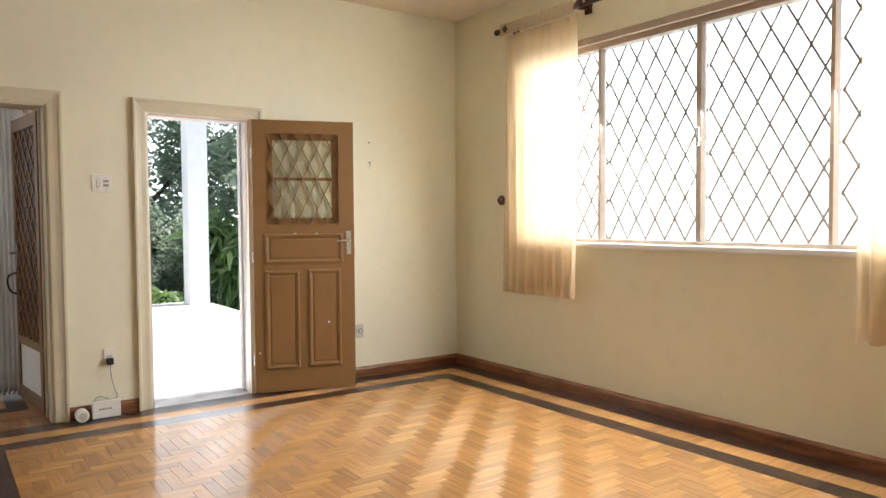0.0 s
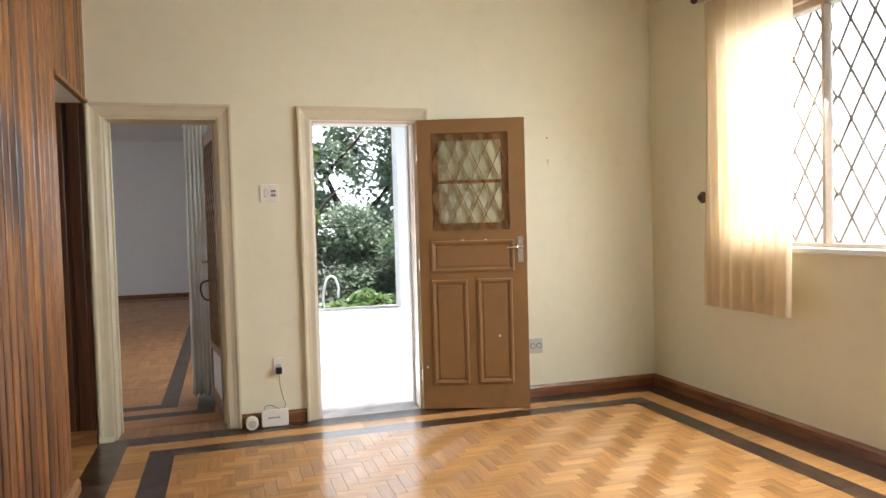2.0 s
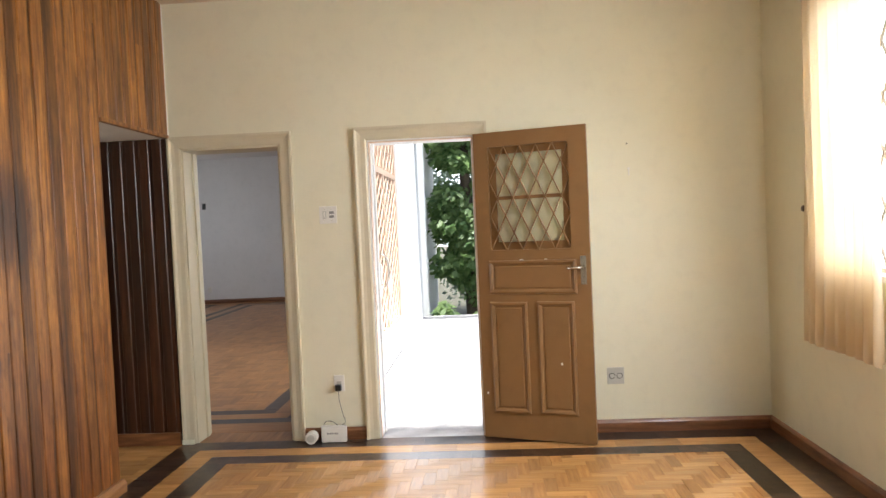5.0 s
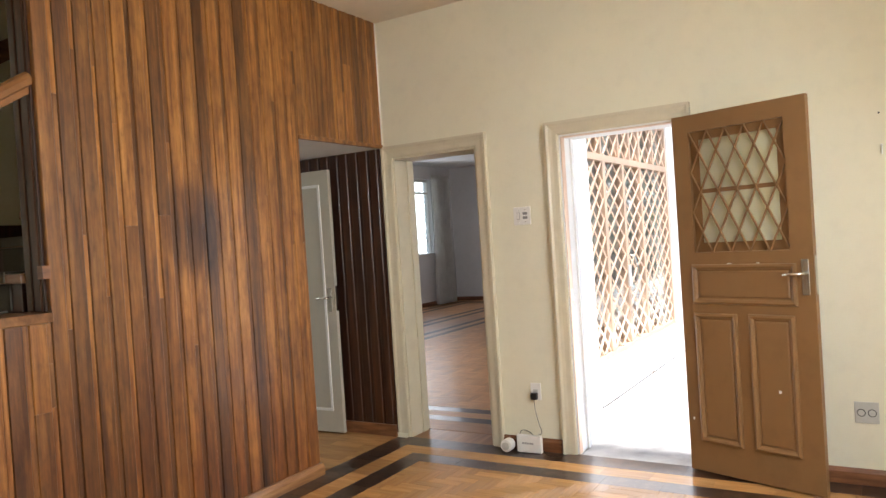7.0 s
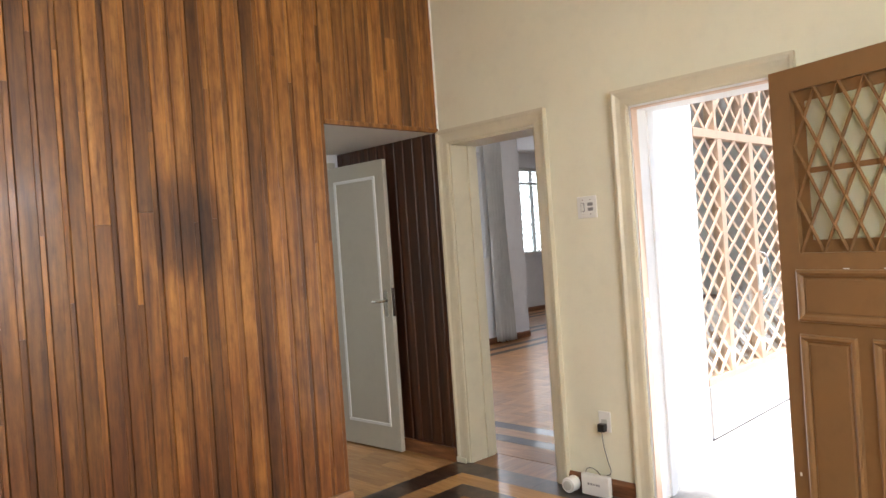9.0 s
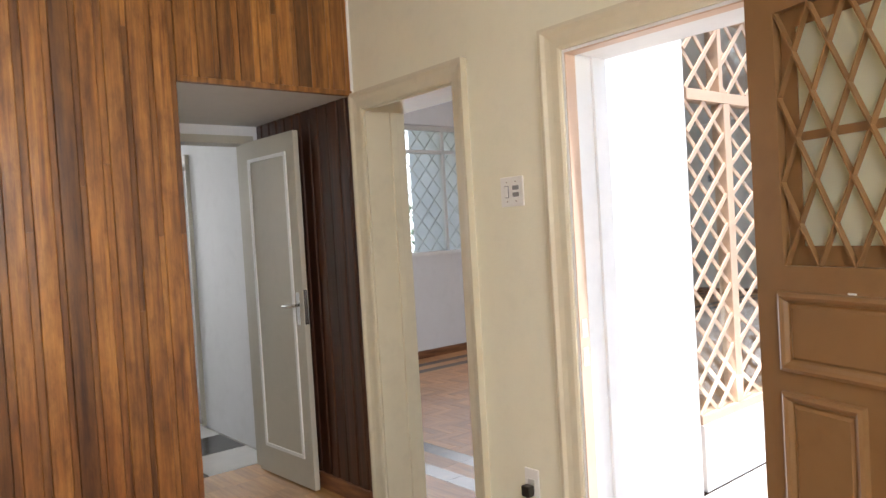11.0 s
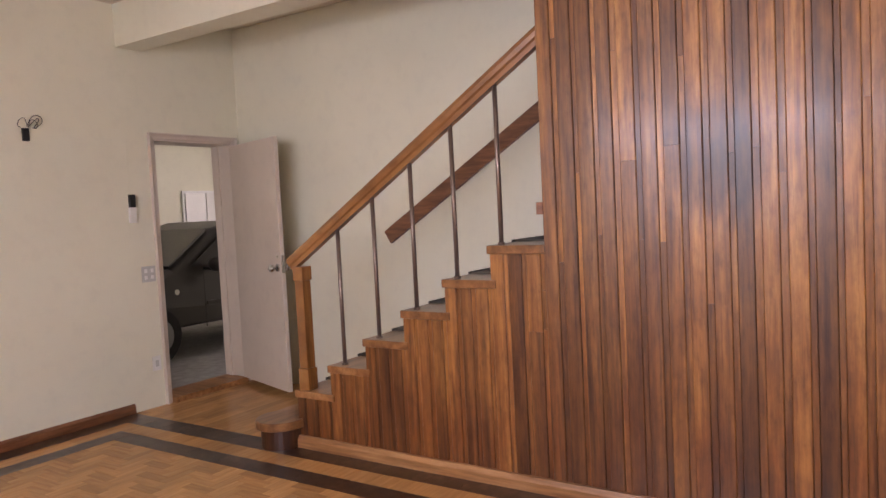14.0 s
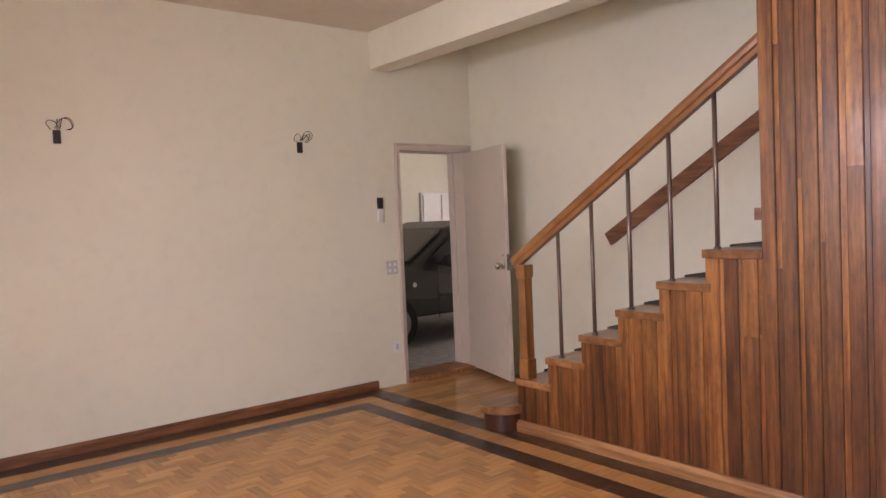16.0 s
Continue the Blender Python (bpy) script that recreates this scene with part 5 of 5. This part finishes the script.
def car():
    """Dark hatchback, side towards the doorway, nose to +x."""
    ob = thing("car", "dark grey parked hatchback, slightly dusty", "car", pose(-6.70, -8.55, -0.02))
    hw = 0.84
    outline = [(-1.95, 0.35), (-2.0, 0.75), (-1.9, 0.95), (-1.55, 1.38), (-1.2, 1.47), (0.0, 1.48), (0.30, 1.40), (0.95, 0.98), (1.75, 0.85), (1.98, 0.65), (2.0, 0.35)]
    bm = bmesh.new()
    rows = []
    for y in (-hw, -hw + 0.06, hw - 0.06, hw):
        edge = abs(y) > hw - 0.01
        rows.append([bm.verts.new((x * (0.985 if edge else 1), y * (1 if z < 0.96 else (0.88 if z < 1.2 else 0.78)), z - (0.03 if edge and z > 0.9 else 0))) for x, z in outline])
    k = len(outline)
    for a, b in zip(rows, rows[1:]):
        for i in range(k):
            bm.faces.new((a[i], b[i], b[(i + 1) % k], a[(i + 1) % k]))
    bm.faces.new(rows[0])
    bm.faces.new(rows[-1][::-1])
    body = part("body", bm, M_CAR, ob)
    bv = body.modifiers.new("round", "BEVEL")
    bv.width, bv.segments = 0.03, 2
    bm = bmesh.new()
    q = [bm.verts.new(c) for c in ((0.20, 0.71, 1.36), (0.74, 0.745, 0.99), (-1.35, 0.745, 0.99), (-1.2, 0.70, 1.36))]
    bm.faces.new(q)
    bmesh.ops.translate(bm, verts=bm.verts, vec=(0, 0.02, 0))
    r = bmesh.ops.extrude_face_region(bm, geom=bm.faces[:])
    bmesh.ops.translate(bm, verts=[v for v in r["geom"] if isinstance(v, bmesh.types.BMVert)], vec=(0, 0.008, 0))
    part("side_window", bm, M_BLACK, ob, "dark side glass")
    bm = bmesh.new()
    q = [bm.verts.new(c) for c in ((0.36, -0.6, 1.375), (0.36, 0.6, 1.375), (0.94, 0.68, 1.0), (0.94, -0.68, 1.0))]
    bm.faces.new(q)
    r = bmesh.ops.extrude_face_region(bm, geom=bm.faces[:])
    bmesh.ops.translate(bm, verts=[v for v in r["geom"] if isinstance(v, bmesh.types.BMVert)], vec=(0.012, 0, 0.018))
    part("windscreen", bm, M_CAR_GLASS, ob, "windscreen with its reflection put into a grey colour")
    for x in (-0.95, -0.05, 0.62):
        pbox("door_gap", (x - 0.004, x + 0.004, hw - 0.001, hw + 0.002, 0.32, 0.94), M_BLACK, ob, "", 0.0)
    pbox("side_moulding", (-0.9, 0.6, hw, hw + 0.012, 0.56, 0.60), M_CAR, ob)
    pbox("door_handle", (-0.02, 0.12, hw, hw + 0.03, 0.80, 0.83), M_METAL, ob)
    bm = bmesh.new()
    ball(bm, (0.52, hw + 0.10, 1.0), 0.11, 0.6, 1.1, 0.75)
    box(bm, 0.50, 0.54, hw - 0.1, hw + 0.05, 0.94, 0.97)
    part("wing_mirror", bm, M_CAR, ob, "", True)
    bm = bmesh.new()
    cyl(bm, (0.98, hw, 0.74), (0.98, hw + 0.006, 0.74), 0.03, 16)
    part("side_badge", bm, M_METAL, ob, "bright oval side mark")
    for x in (-1.28, 1.25):
        for s in (-1, 1):
            bm = bmesh.new()
            cyl(bm, (x, s * (hw - 0.19), 0.30), (x, s * (hw + 0.005), 0.30), 0.30, 32)
            soften(bm, 0.02, 2)
            wh = part("wheel", bm, M_TYRE, ob, "black tyre with steel rim")
            bm = bmesh.new()
            cyl(bm, (x, s * (hw + 0.006), 0.30), (x, s * (hw + 0.012), 0.30), 0.19, 28)
            for j in range(6):
                a = j * math.pi / 3
                cyl(bm, (x + 0.12 * math.cos(a), s * (hw + 0.012), 0.30 + 0.12 * math.sin(a)), (x + 0.12 * math.cos(a), s * (hw + 0.018), 0.30 + 0.12 * math.sin(a)), 0.03, 12)
            part("rim", bm, M_MARK, wh)


car()

# ---- porch and garden ----
structure("porch_floor", [(-3.0, -0.2, 0.25, 7.0, -0.35, -0.02)], M_PORCH, "pale worn stone porch floor, dappled shade put into its colour")
structure("porch_beam", [(-3.0, -0.2, 6.4, 6.8, 3.05, 3.3)], M_EXT, "white porch beam on the column", 0.01)
structure("porch_column", [(-0.59, -0.27, 6.42, 6.76, -0.35, 3.05)], M_EXT, "square white porch column", 0.01)
structure("ground", [(-60, 60, -60, 60, -0.5, -0.37)], M_SOIL, "bare garden soil reaching out to the distance")


def leafy(name, label, cat, centers, count, size, material, seed, trunk=None, strap=False, face=-0.45):
    rnd = random.Random(seed)
    ob = thing(name, label, cat)
    verts, faces = [], []
    for i in range(count):
        c, r = rnd.choice(centers)
        while True:
            p = Vector((rnd.uniform(-1, 1), rnd.uniform(-1, 1), rnd.uniform(-1, 1)))
            if 0.25 < p.length < 1:
                break
        p = Vector(c) + Vector((p.x * r[0], p.y * r[1], p.z * r[2]))
        up = Vector((rnd.gauss(0, 0.5), rnd.gauss(0, 0.5) + face, 0.75 + rnd.gauss(0, 0.35))).normalized()
        d = up.cross(Vector((rnd.gauss(0, 1), rnd.gauss(0, 1), rnd.gauss(0, 1)))).normalized()
        if d.z > 0 and not strap:
            d = -d
        s = up.cross(d).normalized()
        n = -up
        ln = size * rnd.uniform(0.6, 1.4)
        wd = ln * (0.07 if strap else 0.24)
        b = len(verts)
        for t, w in ((0, 0.1), (0.35, 1.0), (0.7, 0.75), (1.0, 0.05)):
            cc = p + d * (ln * t) - n * (0.12 * ln * t * t) - Vector((0, 0, (0.35 if strap else 0.1) * ln * t * t))
            verts += [cc + s * (wd * w), cc - s * (wd * w)]
        for k in range(3):
            faces.append((b + 2 * k, b + 2 * k + 1, b + 2 * k + 3, b + 2 * k + 2))
    me = bpy.data.meshes.new("crown")
    me.from_pydata([tuple(v) for v in verts], [], faces)
    me.materials.append(material)
    o = new("crown", me)
    o.parent = ob
    if trunk:
        for i, (p, q, r0, r1) in enumerate(trunk):
            bm = bmesh.new()
            cyl(bm, p, q, r0, 10, r1)
            part("limb" if i and name == "tree" else "trunk" if name == "tree" else "stem", bm, M_BARK, ob)
    return ob


def clumps(x0, x1, y0, y1, z0, z1, n, r, seed):
    rnd = random.Random(seed)
    return [((rnd.uniform(x0, x1), rnd.uniform(y0, y1), rnd.uniform(z0, z1)), (r * rnd.uniform(0.6, 1.3), r * rnd.uniform(0.6, 1.2), r * rnd.uniform(0.5, 1.0))) for _ in range(n)]


G = -0.37
leafy("shrub", "rounded dense grey-green shrub beyond the porch", "shrub", clumps(-1.1, 0.4, 8.3, 9.2, 0.1, 1.6, 34, 0.42, 1), 15000, 0.075, M_LEAF, 1, [((x, 8.9, G), (x + 0.1, 8.9, 0.8), 0.04, 0.02) for x in (-0.9, -0.4, 0.2)])
leafy("shrub", "dark leafy shrub further back in the garden", "shrub", clumps(-2.6, 3.5, 9.6, 10.6, -0.1, 1.2, 40, 0.5, 11), 9000, 0.10, M_LEAF, 11, [((x, 10.1, G), (x, 10.1, 0.6), 0.05, 0.02) for x in (-2, 0.4, 2.4)])
leafy("ivy", "broad-leaved ivy covering an old tree trunk", "climber", clumps(-2.75, -1.85, 8.3, 8.7, 0.2, 3.9, 40, 0.3, 12), 7000, 0.13, M_LEAF2, 12, [((-2.2, 8.7, G), (-2.3, 8.7, 3.8), 0.14, 0.08), ((-2.2, 8.7, 1.0), (-1.2, 8.6, 2.1), 0.04, 0.015), ((-2.2, 8.7, 1.3), (-1.0, 8.5, 1.35), 0.03, 0.012)], False, -0.8)
leafy("ground_cover", "low bright green leafy plants along the porch edge", "plant", clumps(-2.8, 2.5, 7.3, 7.9, -0.3, 0.02, 34, 0.26, 2), 3600, 0.16, M_LEAF2, 2, None, False, -0.6)
leafy("tree", "tall leafy garden tree with sky gaps", "tree", clumps(-3.0, 2.2, 9.0, 11.5, 1.5, 5.2, 84, 0.5, 3), 24000, 0.12, M_LEAF, 3,
      [((-0.9, 9.8, G), (-0.8, 9.8, 1.2), 0.10, 0.08), ((-0.8, 9.8, 1.2), (0.6, 9.4, 2.9), 0.06, 0.025), ((-0.8, 9.8, 1.2), (-1.7, 9.9, 3.4), 0.07, 0.03), ((0.6, 9.4, 2.9), (1.5, 9.4, 3.3), 0.025, 0.012), ((-1.3, 9.85, 2.4), (-0.2, 9.6, 3.6), 0.035, 0.015)])
leafy("strap_plant", "clump of arching strap-leaved plant", "plant", [((0.45, 7.3, 0.55), (0.3, 0.3, 0.6)), ((0.9, 7.6, 0.9), (0.35, 0.3, 0.5)), ((0.3, 7.7, 1.05), (0.3, 0.3, 0.4))], 700, 0.55, M_LEAF2, 4, [((0.5, 7.5, G), (0.5, 7.5, 1.0), 0.06, 0.04)], True)
leafy("tree", "leafy garden tree beside the porch", "tree", clumps(0.8, 4.0, 6.4, 8.8, 1.6, 4.6, 26, 0.6, 5), 9000, 0.15, M_LEAF, 5, [((2.2, 7.8, G), (2.2, 7.8, 2.0), 0.12, 0.08), ((2.2, 7.8, 2.0), (1.4, 7.4, 3.4), 0.07, 0.02), ((2.2, 7.8, 2.0), (3.2, 7.8, 3.6), 0.07, 0.02)])
leafy("tree", "pale leafy tree outside the east window", "tree", clumps(5.0, 7.5, -2.6, 1.5, 0.4, 2.8, 18, 0.6, 6), 3000, 0.16, M_LEAF, 6, [((6.2, -0.6, G), (6.2, -0.6, 1.4), 0.1, 0.06)])
leafy("shrub", "garden shrub outside the east window", "shrub", clumps(4.5, 6.5, -6.5, -1.0, -0.2, 0.9, 24, 0.5, 7), 5000, 0.14, M_LEAF2, 7, [((5.5, -3.5, G), (5.5, -3.5, 0.5), 0.05, 0.03)])
leafy("tree", "leafy tree outside the living room windows", "tree", clumps(-13.5, -11.5, 5.5, 11.0, 0.0, 2.2, 22, 0.5, 8), 2200, 0.15, M_LEAF, 8, [((-12.5, 8.5, G), (-12.5, 8.5, 2.0), 0.1, 0.06)])
leafy("tree", "leafy tree outside the living room window", "tree", clumps(-12.3, -10.8, 1.8, 4.8, 0.6, 2.6, 14, 0.45, 9), 1300, 0.13, M_LEAF, 9, [((-10.8, 3.2, G), (-10.8, 3.2, 2.0), 0.1, 0.06)])

hz, hn, hl, hb = mat("overcast_haze")
hb.inputs["Emission Color"].default_value = (0.95, 0.98, 1.0, 1)
hb.inputs["Emission Strength"].default_value = 1.1
structure("backdrop", [(-52.2, -52, -30, 58, -0.4, 26), (-52, 56, 58, 58.2, -0.4, 26)], hz, "pale overcast sky beyond the garden")

gp = thing("garden_pipe", "white bent plastic pipe standing among the plants", "pipe")
cable("pipe_arch", [(-1.69, 7.45, G), (-1.69, 7.45, 0.34), (-1.58, 7.45, 0.48), (-1.47, 7.45, 0.34), (-1.47, 7.45, 0.1)], 0.022, M_DOOR_TRIM, gp)

# ---- floor pieces ----
border(RINGS, W + 0.0, 0.0, S, 0.0, FLOOR, True)
herringbone(W + 0.485, -0.485, S + 0.485, -0.485, 0.07, 3, lambda x, y: y > -3.4 and x > -3.2, FLOOR, M_PARQ_X, M_PARQ_Y)
rn = random.Random(2)
for i in range(18):
    pieces("hall_block", FLOOR, M_PARQ_X, XB, W, S + i * 0.1, S + 0.1 + i * 0.1, "x", 0.36, rn)
for i in range(10):
    pieces("alcove_block", FLOOR, M_PARQ_X, -5.41, W, -0.0935 * (i + 1), -0.0935 * i, "x", 0.3, rn)
LFLOOR = tagged(new("floor_living"), "glossy reddish herringbone parquet with dark bands", "floor", "", "structure")
border([(0.0, 0.25, M_LIV_X, 0.4), (0.25, 0.38, M_BORDER_WORN, 0.35), (0.38, 0.53, M_LIV_X, 0.4), (0.53, 0.66, M_BORDER_WORN, 0.35)], LX, -3.2, 0.25, LY2, LFLOOR)
herringbone(LX + 0.66, -3.2 - 0.66, 0.25 + 0.66, LY2 - 0.66, 0.08, 3, lambda x, y: y < 2.4 and x > -5.5, LFLOOR, M_LIV_X, M_LIV_Y)
border([(0.0, 0.25, M_LIV_X, 0.4), (0.25, 0.38, M_BORDER_WORN, 0.35), (0.38, 0.53, M_LIV_X, 0.4), (0.53, 0.66, M_BORDER_WORN, 0.35)], LX2, LX, LY, LY2, LFLOOR)
herringbone(LX2 + 0.66, LX - 0.66, LY + 0.66, LY2 - 0.66, 0.08, 3, lambda x, y: False, LFLOOR, M_LIV_X, M_LIV_Y)
